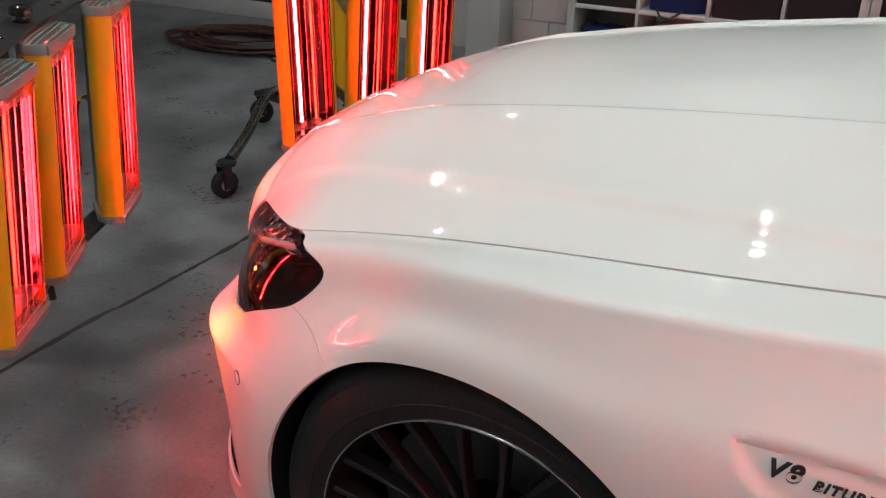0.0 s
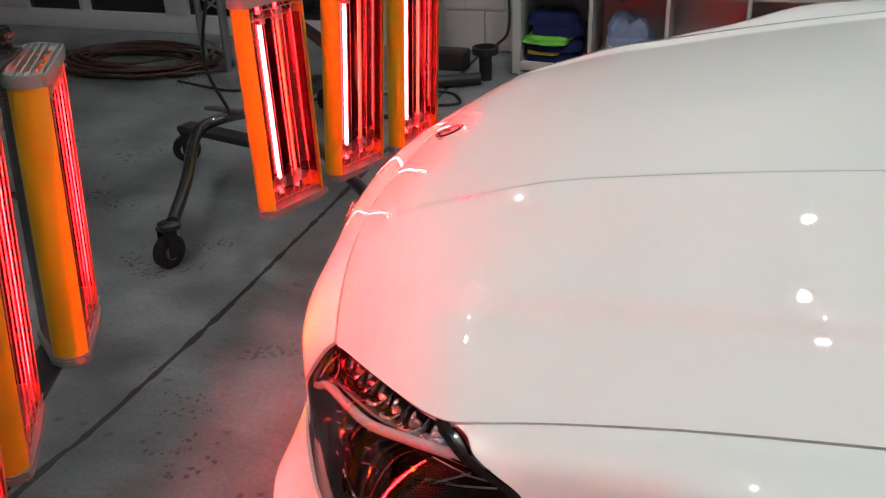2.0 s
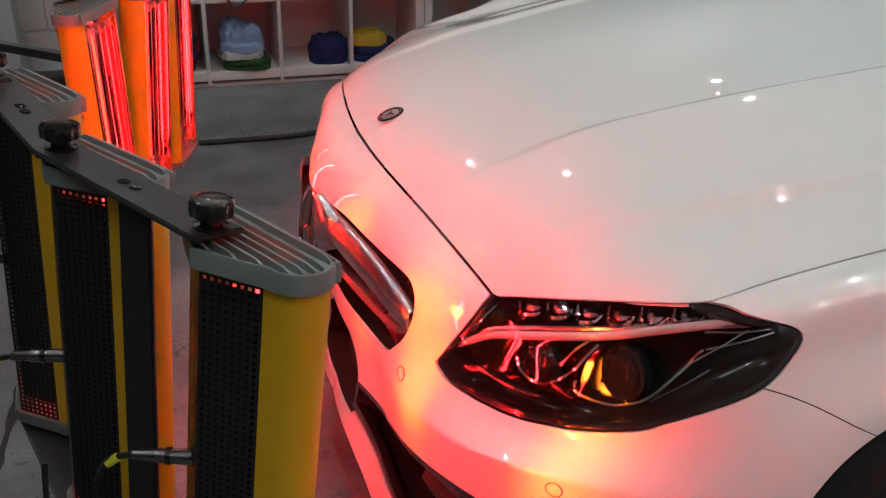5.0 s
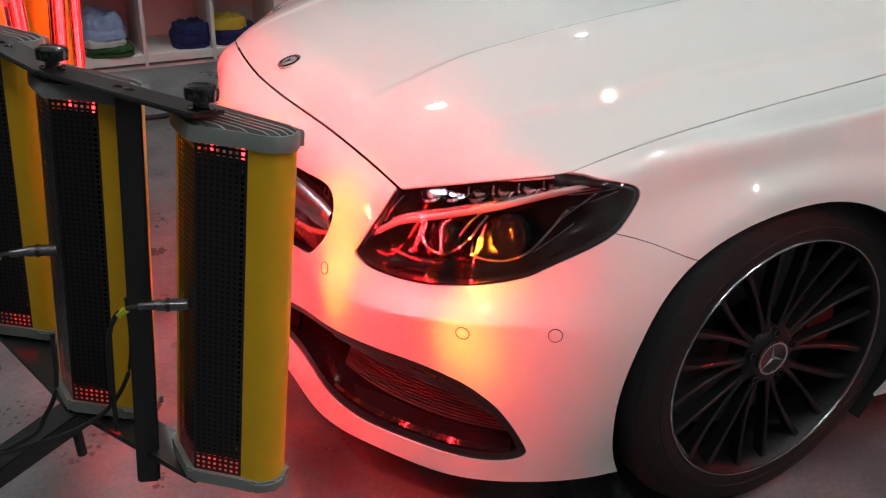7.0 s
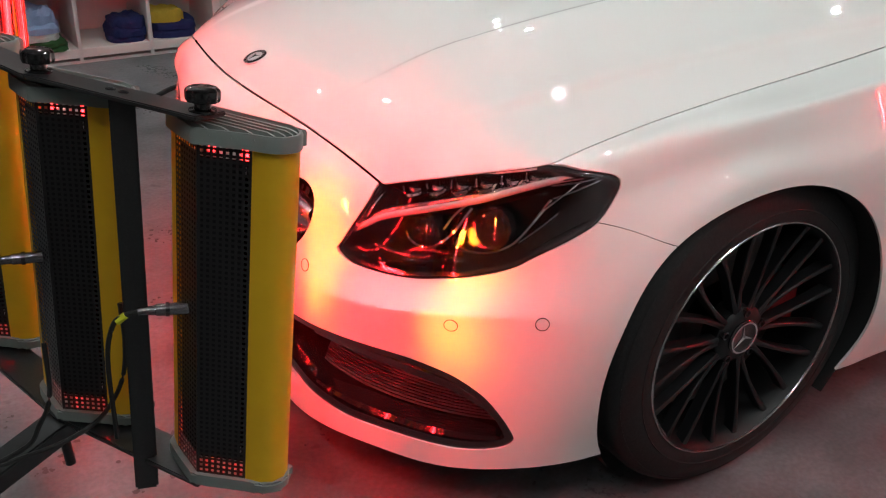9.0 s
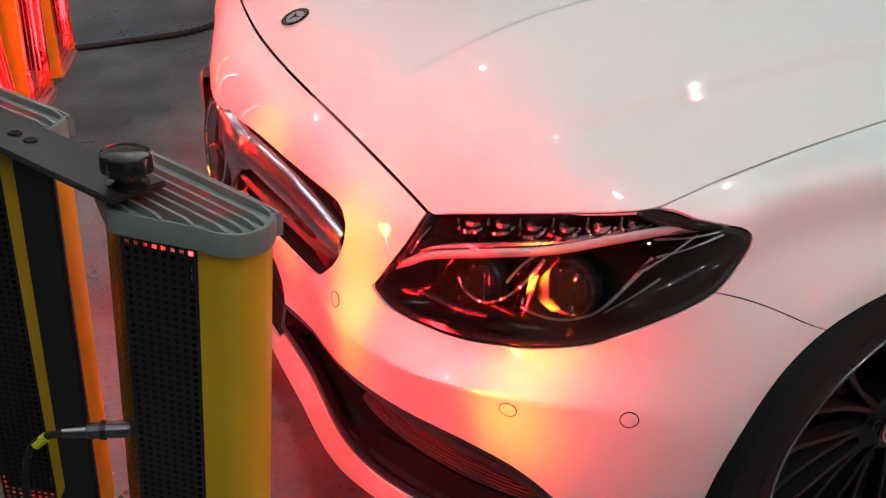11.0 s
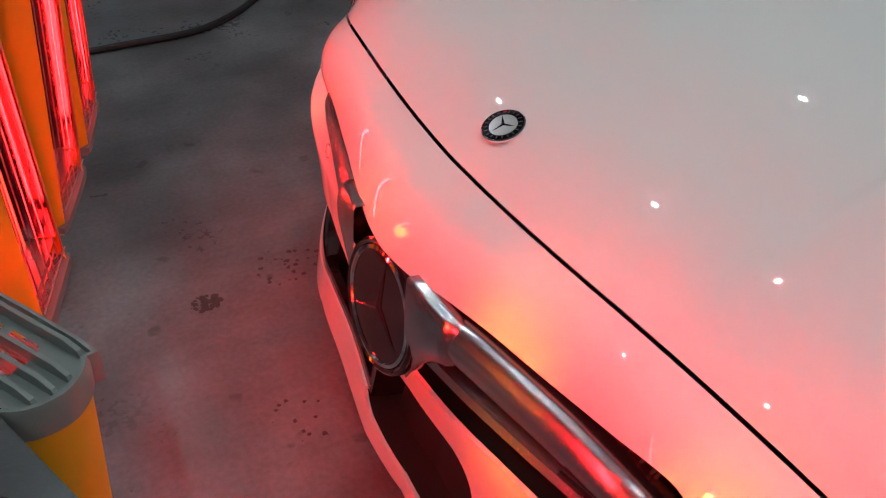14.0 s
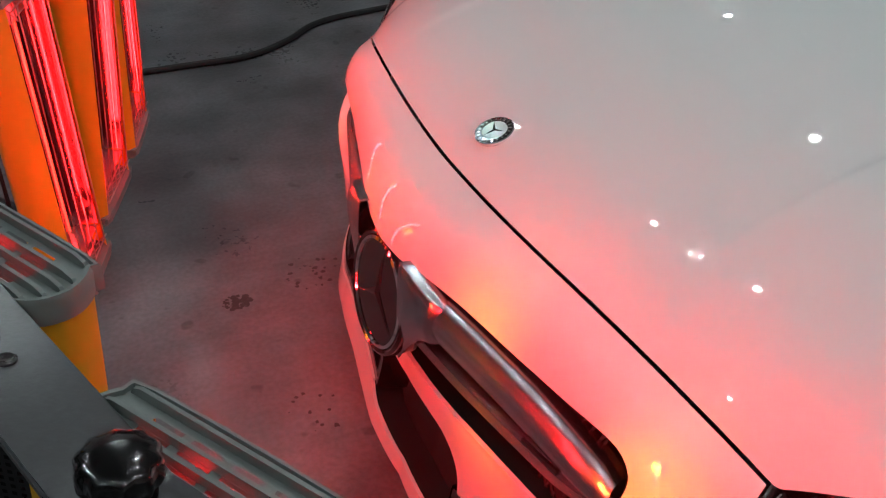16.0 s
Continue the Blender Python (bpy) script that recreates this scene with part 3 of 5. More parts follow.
def headlight(far):
    bowl = half_panel("headlight", outline_sheet(HEADLIGHT, .040), HOUSING, car, -.036, "black headlight with clear cover and chrome lens trims", far)
    smooth_out(bowl)
    rim = outline_sheet(grown(HEADLIGHT, -.0005), .003)
    rim.keep(outline_distance(rim.chart(), grown(HEADLIGHT, -.007)))
    half_panel("gasket", rim, BLACK_PAINT, bowl, .01, "", far)
    bm = bmesh.new()
    tube(bm, chart_path([(22.1, .531), (22.7, .549), (23.6, .566), (24.8, .583), (28.4, .614), (31.7, .641), (34.7, .666), (37.1, .684), (39.4, .693)], -.014, far),
         .0060, 10)
    part("light_guide", bm, MILKY, bowl, "long milky running-light bar")
    bm = bmesh.new()
    tube(bm, chart_path([(23.6, .577), (24.8, .594), (28.4, .625), (31.7, .652), (34.7, .675), (37.1, .690)], -.022, far), .0042, 8)
    part("light_guide", bm, SATIN, bowl, "thin smoked trim above the light bar")
    for k, (a, z) in enumerate([(26.1, .632), (27.9, .642), (29.8, .652), (31.7, .662), (33.6, .672), (35.4, .681)]):
        bm = bmesh.new()
        path = chart_path([(a - .75, z + .010), (a - .55, z - .002), (a, z - .007), (a + .7, z - .001), (a + .95, z + .008)], -.018, far)
        tube(bm, path, [.0014 + .0028 * math.sin(math.pi * i / (len(path) - 1)) for i in range(len(path))], 6)
        part("reflector_scale", bm, CHROME, bowl, "small chrome hook")
        bm = bmesh.new()
        path = chart_path([(a - .35, z + .012), (a + .05, z + .004), (a + .55, z + .008)], -.024, far)
        tube(bm, path, [.003 + .0045 * math.sin(math.pi * i / (len(path) - 1)) for i in range(len(path))], 7)
        part("lamp_cell", bm, SATIN, bowl, "small silver lamp cell")
    for a, z, r in ((28.1, .573, .026), (33.2, .604, .030)):
        c0, n0 = surface(a, z, -.030), (surface(a, z, .03) - surface(a, z, -.03)).normalized()
        if far:
            c0, n0 = mirrored(c0), Vector((n0.x, -n0.y, n0.z))
        n0 = (n0 + Vector((-.8, 0, -.1))).normalized()
        m = Matrix.Translation(c0) @ n0.to_track_quat("Z", "Y").to_matrix().to_4x4()
        bm = bmesh.new()
        lathe(bm, [(r * 1.18, -.012), (r * 1.2, .004), (r * 1.08, .008), (r, .006), (r * .98, -.01)], 28, m, closed=True)
        ring = part("projector", bm, BLACK_PAINT, bowl, "round projector with polished glass lens")
        bm = bmesh.new()
        lathe(bm, [(r * math.cos(t), .014 * math.sin(t) + .003) for t in [i * math.pi / 14 for i in range(7)]] + [(.0005, .0172)], 28, m)
        part("lens", bm, PROJECTOR_GLASS, ring)
        for sx in (-.5, .45):
            bm = bmesh.new()
            box(bm, (r * sx - .0018, -r * .75, .008), (r * sx + .0018, r * .7, .019), .001, m @ pose(0, 0, 0, 0, 0, 14 * sx))
            part("prism", bm, CHROME, ring)
    for pts in ([(26.6, .565), (27.1, .551), (28.3, .545), (29.4, .558), (30.4, .583), (31.0, .611), (31.4, .629)],
                [(30.8, .575), (31.0, .559), (32.4, .556), (33.7, .562), (35.0, .583), (36.2, .625), (37.0, .655)],
                [(29.6, .585), (30.2, .612), (30.9, .632)]):
        bm = bmesh.new()
        tube(bm, chart_path(pts, -.020, far), .0030, 6)
        part("lens_trim", bm, CHROME, bowl, "thin chrome trim round the projector")
    # the first strip is a tube's reflection at the inner edge, built as chrome
    for p, q in (((24.3, .628), (23.5, .578)), ((37.6, .690), (41.0, .690)), ((37.2, .655), (40.2, .680)), ((36.6, .679), (40.3, .694)), ((36.8, .673), (40.7, .686)), ((36.8, .640), (38.9, .682)), ((35.4, .585), (37.7, .633))):
        bm = bmesh.new()
        tube(bm, chart_path([p, ((p[0] + q[0]) / 2, (p[1] + q[1]) / 2), q], -.012, far), .0018, 6)
        part("trim_strip", bm, CHROME, bowl)
    bm = bmesh.new()
    tube(bm, chart_path([(24.6, .532), (27, .528), (29.2, .536)], -.006, far), .0042, 6)
    part("washer_flap", bm, SMOKED, bowl)
    cover = half_panel("cover", outline_sheet(grown(HEADLIGHT, -.003), .002), LENS, bowl, .002, "clear plastic cover", far)
    cover.visible_shadow = False


headlight(False)
headlight(True)


# ---- grille, badge, intakes ----
def strip(path_points, profile, far):
    """A blade along chart points: profile pairs are (out, up) from the path, mirrored for the far half."""
    bm = bmesh.new()
    rows = []
    count = 22
    for k in range(count + 1):
        t = k / count * (len(path_points) - 1)
        i = min(int(t), len(path_points) - 2)
        f = t - i
        a = path_points[i][0] * (1 - f) + path_points[i + 1][0] * f
        z = path_points[i][1] * (1 - f) + path_points[i + 1][1] * f
        s = path_points[i][2] * (1 - f) + path_points[i + 1][2] * f
        base = surface(a, z, 0)
        n = Vector((-math.cos(radians(a)), -math.sin(radians(a)), 0))
        ring = [base + n * o * s + Vector((0, 0, 1)) * u * s - n * .004 for o, u in profile]
        rows.append([bm.verts.new(mirrored(p) if far else p) for p in ring])
    m = len(profile)
    for a, b in zip(rows, rows[1:]):
        for k in range(m):
            f = (a[k], a[(k + 1) % m], b[(k + 1) % m], b[k])
            bm.faces.new(f if far else f[::-1])
    bm.faces.new(rows[0] if far else rows[0][::-1])
    bm.faces.new(rows[-1][::-1] if far else rows[-1])
    return bm


grille = panel("grille", [outline_sheet(grown(GRILLE, .004), .050)], DARK, car, -.046, "black grille with a satin chrome twin blade and round badge")
UPPER = [(-.036, .024), (-.022, .032), (-.008, .031), (.003, .024), (.010, .012), (.0125, -.002), (.010, -.016), (.003, -.027), (-.008, -.034), (-.022, -.036), (-.036, -.030)]
LOWER = [(-.030, .006), (-.010, .0085), (.000, .006), (.004, 0), (-.001, -.006), (-.012, -.0085), (-.030, -.006)]
for far in (False, True):
    part("blade", strip([(3.6, .560, .92), (5.6, .561, .95), (6.4, .562, 1.02), (9, .560, 1.02), (13, .555, 1.0), (15.6, .549, .96), (17.0, .545, .90), (18.0, .542, .80), (18.55, .540, .6)], UPPER, far), SATIN, grille, "satin chrome blade")
    part("blade", strip([(3.4, .500, 1.25), (8, .494, 1.3), (12, .494, 1.3), (15.5, .498, 1.2), (17.2, .506, 1.0), (18.2, .516, .6)], LOWER, far), SATIN, grille, "thin satin chrome blade")
    # mesh of slanting wires behind the blades
    bm = bmesh.new()
    for k in range(26):
        a = 3 + k * .62
        for lean in (1.6, -1.6):
            ends = [(min(max(a - lean, 2), 15), .43), (min(max(a + lean, 2), 17.2), .585)]
            pts = [surface(p[0], p[1], -.030) for p in ends]
            tube(bm, [mirrored(p) for p in pts] if far else pts, .0016, 4, False)
    tagged(part("mesh", bm, BLACK_PLASTIC, grille, "black diagonal grille mesh", False), kind="stuff")
badge_at = Matrix.Translation((-.735, -.004, .512)) @ Vector((-1, 0, .16)).to_track_quat("Z", "Y").to_matrix().to_4x4()
bm = bmesh.new()
lathe(bm, [(.082, -.035), (.085, .000), (.084, .006), (.080, .009), (.076, .007), (.074, .0)], 56, badge_at)
badge = part("badge", bm, BLACK_PAINT, grille, "round badge with gloss black rim and dark centre")
bm = bmesh.new()
lathe(bm, [(.0765, .002), (.0745, .0085), (.070, .0095), (.068, .005)], 56, badge_at, closed=True)
part("badge_ring", bm, CHROME, badge, "bright inner ring")
bm = bmesh.new()
lathe(bm, [(.070, .002), (.069, .0065), (.001, .0068)], 48, badge_at)
part("badge_face", bm, DARK_GLASS, badge, "dark glass face")
for k in range(3):
    bm = bmesh.new()
    ang = radians(90 + 120 * k)
    tip = Vector((math.cos(ang), math.sin(ang), 0))
    across = Vector((-tip.y, tip.x, 0))
    v = [bm.verts.new(badge_at @ p) for p in (across * .006 + Vector((0, 0, .0075)), tip * .066 + Vector((0, 0, .0075)), -across * .006 + Vector((0, 0, .0075)), Vector((0, 0, .0105)))]
    bm.faces.new((v[0], v[1], v[3]))
    bm.faces.new((v[1], v[2], v[3]))
    bm.faces.new((v[2], v[0], v[3]))
    part("badge_bar", bm, SMOKED, badge)
# flared collar between badge and blades
for far in (False, True):
    bm = bmesh.new()
    s = 1 if far else -1
    rows = []
    for k in range(15):
        t = k / 14
        ease = 1 - (1 - t) ** 2.2
        y = .070 + .082 * t
        sink = min(max((t - .72) / .28, 0), 1) ** 2
        ridge = math.exp(-((t - .90) / .07) ** 2)
        high, low = .606 - .010 * t + .002 * ridge - .012 * sink, .452 + .076 * ease - .003 * ridge + .012 * sink
        half, middle = (high - low) / 2, (high + low) / 2
        base_x = -.738 + .022 * t
        ring = []
        for j in range(15):
            u = math.pi * (j / 14 - .5)
            out = (.004 + .014 * ease + .004 * ridge) * (1 - .8 * sink) * math.cos(u) ** .7 if abs(u) < 1.56 else 0
            x = base_x - out
            ring.append(bm.verts.new((far_side(x, y) if far else x, s * y, middle + half * math.sin(u))))
        ring.append(bm.verts.new((far_side(base_x + .030, y) if far else base_x + .030, s * y, high - .003)))
        rows.append(ring)
    for a, b in zip(rows, rows[1:]):
        for j in range(15):
            f = (a[j], a[j + 1], b[j + 1], b[j])
            bm.faces.new(f if s < 0 else f[::-1])
    part("collar", bm, SATIN, grille, "flared satin chrome collar beside the badge")

for cut, label in ((CENTRE_INTAKE, "black lower air intake"), (SIDE_INTAKE, "black side air intake with gloss winglets")):
    for far in (False, True):
        if cut is CENTRE_INTAKE and far:
            continue
        if cut is CENTRE_INTAKE:
            intake = panel("lower_intake", [outline_sheet(grown(cut, .004), .055)], DARK, car, -.05, label)
            continue
        intake = half_panel("side_intake", outline_sheet(grown(cut, .004), .060), BLACK_PAINT, car, -.055, label, far)
        lip = outline_sheet(grown(cut, -.0005), .004)
        lip.keep(outline_distance(lip.chart(), grown(cut, -.015)))
        half_panel("intake_frame", lip, BLACK_PAINT, intake, .016, "gloss black frame", far)
        wing = strip([(19, .318, .5), (22, .330, .9), (27, .334, 1.0), (31.5, .318, 1.0), (34.2, .288, .8), (35.8, .25, .4)],
                     [(-.045, .014), (-.012, .018), (-.006, .006), (-.010, -.012), (-.045, -.016)], far)
        part("winglet", wing, BLACK_PAINT, intake, "gloss black winglet")
        wing = strip([(19.6, .214, .5), (24, .208, 1.0), (29, .209, 1.0), (33, .210, 1.0), (35.6, .216, .6)],
                     [(-.050, .010), (-.010, .008), (-.003, 0), (-.010, -.008), (-.050, -.010)], far)
        part("winglet", wing, BLACK_PAINT, intake, "gloss black lower blade")
        for k in range(16):
            bar = strip([(18 + k * .1, .222 + k * .0066, 1), (27, .222 + k * .0070, 1), (34.6 - max(0, k - 8) * .34, .224 + k * .0060, 1)], [(-.056, .0011), (-.052, .0011), (-.052, -.0011), (-.056, -.0011)], far)
            part("slat", bar, MESH, intake)

# parking sensors in the bumper
for a, z in ((32.0, .449), (38.0, .461), (18.4, .452)):
    for far in (False, True):
        n = (surface(a + .5, z) - surface(a - .5, z)).cross(surface(a, z + .006) - surface(a, z - .006)).normalized()
        p = surface(a, z)
        n = n if n.dot(p - Vector((FAN, 0, z))) > 0 else -n
        if far:
            p, n = mirrored(p), Vector((n.x, -n.y, n.z))
        m = Matrix.Translation(p) @ n.to_track_quat("Z", "Y").to_matrix().to_4x4()
        bm = bmesh.new()
        lathe(bm, [(.0118, -.006), (.0118, .0009), (.0108, .0009), (.0106, -.006)], 28, m, closed=True)
        ring = part("sensor_ring", bm, SMOKED, car, "thin grey ring round a parking sensor")
        bm = bmesh.new()
        lathe(bm, [(.0105, -.006), (.0105, .0010), (.0098, .0014), (.0005, .0015)], 28, m)
        part("sensor", bm, PAINT, ring)

# bonnet badge
bonnet_badge = Matrix.Translation((-.584, 0, bonnet_height(np.array(-.584), np.array(0.)) + .0005)) @ Vector((-.36, 0, .93)).to_track_quat("Z", "Y").to_matrix().to_4x4() @ Matrix.Scale(.88, 4)
bm = bmesh.new()
lathe(bm, [(.0285, -.002), (.0285, .002), (.027, .0032), (.0195, .0036), (.0185, .002)], 40, bonnet_badge)
medal = part("bonnet_badge", bm, STAR, bonnet, "small round badge with dark ring and silver middle")
bm = bmesh.new()
lathe(bm, [(.0188, .001), (.0185, .0036), (.0005, .0042)], 32, bonnet_badge)
part("badge_face", bm, BADGE_SILVER, medal, "silver middle")
bm = bmesh.new()
lathe(bm, [(.0292, -.001), (.0292, .0026), (.0276, .0036), (.0272, .001)], 40, bonnet_badge, closed=True)
part("badge_ring", bm, CHROME, medal, "fine chrome rim")
for k in range(3):
    bm = bmesh.new()
    ang = radians(-90 + 120 * k)
    tip = Vector((math.cos(ang), math.sin(ang), 0))
    across = Vector((-tip.y, tip.x, 0))
    v = [bm.verts.new(bonnet_badge @ p) for p in (across * .0022 + Vector((0, 0, .0044)), tip * .0182 + Vector((0, 0, .0044)), -across * .0022 + Vector((0, 0, .0044)), Vector((0, 0, .0056)))]
    for f in ((0, 1, 3), (1, 2, 3), (2, 0, 3)):
        bm.faces.new([v[i] for i in f])
    part("badge_bar", bm, STAR, medal)

# laurel ticks round the bonnet badge, and the small plate on the blade, are plain bars
for k in range(20):
    bm = bmesh.new()
    box(bm, (.0205, -.0009, .0034), (.0255, .0009, .0042), turn=bonnet_badge @ pose(0, 0, 0, 0, 0, 18 * k))
    part("badge_tick", bm, CHROME, medal)
bm = bmesh.new()
tube(bm, chart_path([(13.4, .5225), (14.6, .5235), (15.8, .525)], .0042), .0035, 6)
part("blade_plate", bm, BLACK_PAINT, grille, "small dark plate on the blade")


# ---- wheels ----
def wheel(x, side, first=None):
    """side -1: near. Built about its own axis, outer face towards -y."""
    m = pose(x, side * .768, .3278, 0, 0, (0 if side < 0 else 180) - (1.1 if x < 1 else 0))
    turn = pose(0, 0, 0, 90, 0, 0)          # lathe axis z becomes -y
    if first:
        root = first.copy()
        scene.collection.objects.link(root)
        root.matrix_local = m
        for c in first.children:
            d = c.copy()
            scene.collection.objects.link(d)
            d.parent = root
        return root
    bm = bmesh.new()
    lathe(bm, [(.240, -.105), (.256, -.118), (.300, -.121), (.318, -.112), (.327, -.090), (.3275, 0), (.327, .078), (.319, .098), (.303, .111), (.278, .1175), (.262, .1190), (.250, .1180), (.2425, .115), (.240, .100)], 72, turn)
    for r, h in ((.309, .1070), (.268, .1186)):
        lathe(bm, [(r, h), (r - .0015, h + .0014), (r - .003, h)], 72, turn, closed=True)
    bmesh.ops.delete(bm, geom=[f for f in bm.faces if len(f.verts) > 4], context="FACES")
    tyre = part("wheel", bm, RUBBER, car, "black low-profile tyre on a dark cross-spoke alloy wheel")
    tyre.matrix_local = m
    bm = bmesh.new()
    for y in (.05, .015, -.02, -.055):
        lathe(bm, [(.3279, y), (.3279, y + .006), (.3262, y + .003)], 72, turn, closed=True)
    part("tread_groove", bm, DARK, tyre)
    bm = bmesh.new()
    lathe(bm, [(.2425, .114), (.2438, .1165), (.2426, .1185), (.2404, .1185), (.2395, .115)], 72, turn, closed=True)
    part("rim_edge", bm, RIM_EDGE, tyre, "thin polished line round the rim")
    bm = bmesh.new()
    lathe(bm, [(.2410, .1165), (.236, .108), (.228, .080), (.226, .02), (.228, -.09), (.240, -.10)], 72, turn)
    bmesh.ops.delete(bm, geom=[f for f in bm.faces if len(f.verts) > 4], context="FACES")
    part("rim", bm, RIM_BLACK, tyre, "black rim barrel")
    for k in range(10):
        for lean in (1, -1):
            a0, a1 = radians(36 * k + lean * 3.0), radians(36 * k + lean * 10.5)
            bm = bmesh.new()
            rows = []
            for i in range(9):
                t = i / 8
                r, a = .040 + t * .198, a0 + (a1 - a0) * t
                half = .0075 - .0030 * math.sin(math.pi * t)
                high = .080 + .010 * (1 - t) + .026 * t ** 1.6
                along, across = Vector((math.cos(a), math.sin(a), 0)), Vector((-math.sin(a), math.cos(a), 0))
                rows.append([bm.verts.new(turn @ (along * r + across * u * half + Vector((0, 0, high + w)))) for u, w in ((-1, -.024), (-.9, -.002), (-.45, 0), (.45, 0), (.9, -.002), (1, -.024))])
            for p, q in zip(rows, rows[1:]):
                for j in range(5):
                    bm.faces.new((p[j], p[j + 1], q[j + 1], q[j]))
            bmesh.ops.recalc_face_normals(bm, faces=bm.faces)
            part("spoke", bm, RIM_BLACK, tyre)
    bm = bmesh.new()
    lathe(bm, [(.062, .05), (.060, .086), (.052, .094), (.040, .096), (.0005, .096)], 40, turn)
    part("hub", bm, RIM_BLACK, tyre)
    bm = bmesh.new()
    lathe(bm, [(.036, .094), (.036, .099), (.033, .1015), (.030, .100), (.0005, .100)], 36, turn)
    part("hub_cap", bm, BLACK_PAINT, tyre, "black hub cap with chrome ring")
    bm = bmesh.new()
    lathe(bm, [(.0345, .099), (.0335, .1025), (.0300, .1025), (.0295, .099)], 36, turn, closed=True)
    part("hub_ring", bm, CHROME, tyre)
    for k in range(3):
        bm = bmesh.new()
        ang = radians(100 + 120 * k)
        tip, across = Vector((math.cos(ang), math.sin(ang), 0)), Vector((-math.sin(ang), math.cos(ang), 0))
        v = [bm.verts.new(turn @ q) for q in (across * .004 + Vector((0, 0, .1005)), tip * .030 + Vector((0, 0, .1005)), -across * .004 + Vector((0, 0, .1005)), Vector((0, 0, .1035)))]
        for f in ((0, 1, 3), (1, 2, 3), (2, 0, 3)):
            bm.faces.new([v[i] for i in f])
        part("hub_bar", bm, CHROME, tyre)
    for k in range(5):
        bm = bmesh.new()
        a = radians(72 * k + 18)
        lathe(bm, [(.0085, .08), (.0085, .094), (.006, .095), (.0055, .088), (.0005, .088)], 6, turn @ Matrix.Translation((.051 * math.cos(a), .051 * math.sin(a), .004)))
        part("wheel_bolt", bm, SMOKED, tyre)
    bm = bmesh.new()
    lathe(bm, [(.085, -.005), (.190, -.005), (.190, .022), (.085, .022)], 56, turn, closed=True)
    part("brake_disc", bm, DISC, tyre, "steel brake disc behind the spokes")
    bm = bmesh.new()
    outline = [(.206 * math.cos(radians(a)), .206 * math.sin(radians(a))) for a in range(-16, 21, 6)] + [(.128 * math.cos(radians(a)), .128 * math.sin(radians(a))) for a in range(18, -19, -9)]
    prism(bm, outline, -.03, .052, turn)
    bmesh.ops.bevel(bm, geom=list(bm.edges), offset=.006, segments=2, affect="EDGES")
    part("brake_caliper", bm, CALIPER, tyre, "red brake caliper")
    bm = bmesh.new()
    tube(bm, [turn @ Vector((.236 * math.cos(radians(a)), .236 * math.sin(radians(a)), .109)) for a in range(205, 222, 3)], .0035, 5)
    part("rim_mark", bm, RIM_EDGE, tyre)
    return tyre


first_wheel = wheel(.0125, -1)
wheel(.0125, 1, first_wheel)
wheel(2.84, -1, first_wheel)
wheel(2.84, 1, first_wheel)

# wheel arch liners
def skin_y(x, z):
    """Half width of the near side at a place along the car and a height."""
    lo, hi = 20.0, 90.0
    for _ in range(14):
        mid = (lo + hi) / 2
        lo, hi = (mid, hi) if surface(mid, z).x < x else (lo, mid)
    return -surface(hi, z).y


for sign in (-1, 1):
    for x0 in (ARCH[0], 2.84):
        bm = bmesh.new()
        rings = []
        for k in range(33):
            a = radians(-35 + 250 * k / 32)
            x, z = x0 + (ARCH[2] + .003) * math.cos(a), ARCH[1] + (ARCH[2] + .003) * math.sin(a)
            edge = skin_y(x, max(z, .16)) - .005 if x0 < 1 else .86
            rings.append([bm.verts.new((far_side(x, -y, z) if sign > 0 else x, sign * y, z)) for y in (edge, .70, .56)])
        for p, q in zip(rings, rings[1:]):
            for j in (0, 1):
                bm.faces.new((p[j], p[j + 1], q[j + 1], q[j]))
        bm.faces.new([ring[2] for ring in rings])
        part("arch_liner", bm, DARK, car, "black wheel arch liner")

# vent and letters on the wing behind the wheel
def wing_y(x, z):
    a = 90 if x >= FAN else math.degrees(math.atan2(.92, FAN - x))
    return surface(min(a, 90), z).y


for text, x, size in (("V8", .352, .022), ("BITURBO", .400, .0120)):
    curve = bpy.data.curves.new("badge_text", "FONT")
    curve.body, curve.size, curve.extrude, curve.shear = text, size * 1.35, .0012, .25
    curve.space_character, curve.offset = 1.15, size * .045
    ob = new("badge_text", curve)
    ob.parent = car
    ob.data.materials.append(LETTER)
    ob.matrix_local = Matrix.Translation((x, wing_y(x + .03, .660) + .0085, .657)) @ pose(0, 0, 0, 86, 0, 2) @ pose(0, 0, 0, 0, 0, -1)
    tagged(ob, "black raised letters on the wing")

# rest of the car, behind what the camera sees: sides, cabin, tail
def loft(rows, mat, name, label):
    bm = bmesh.new()
    rings = [[bm.verts.new(p) for p in r] for r in rows]
    for a, b in zip(rings, rings[1:]):
        for k in range(len(a) - 1):
            bm.faces.new((a[k], a[k + 1], b[k + 1], b[k]))
    bm.faces.new(rings[-1])
    bmesh.ops.recalc_face_normals(bm, faces=bm.faces)
    return part(name, bm, mat, car, label)


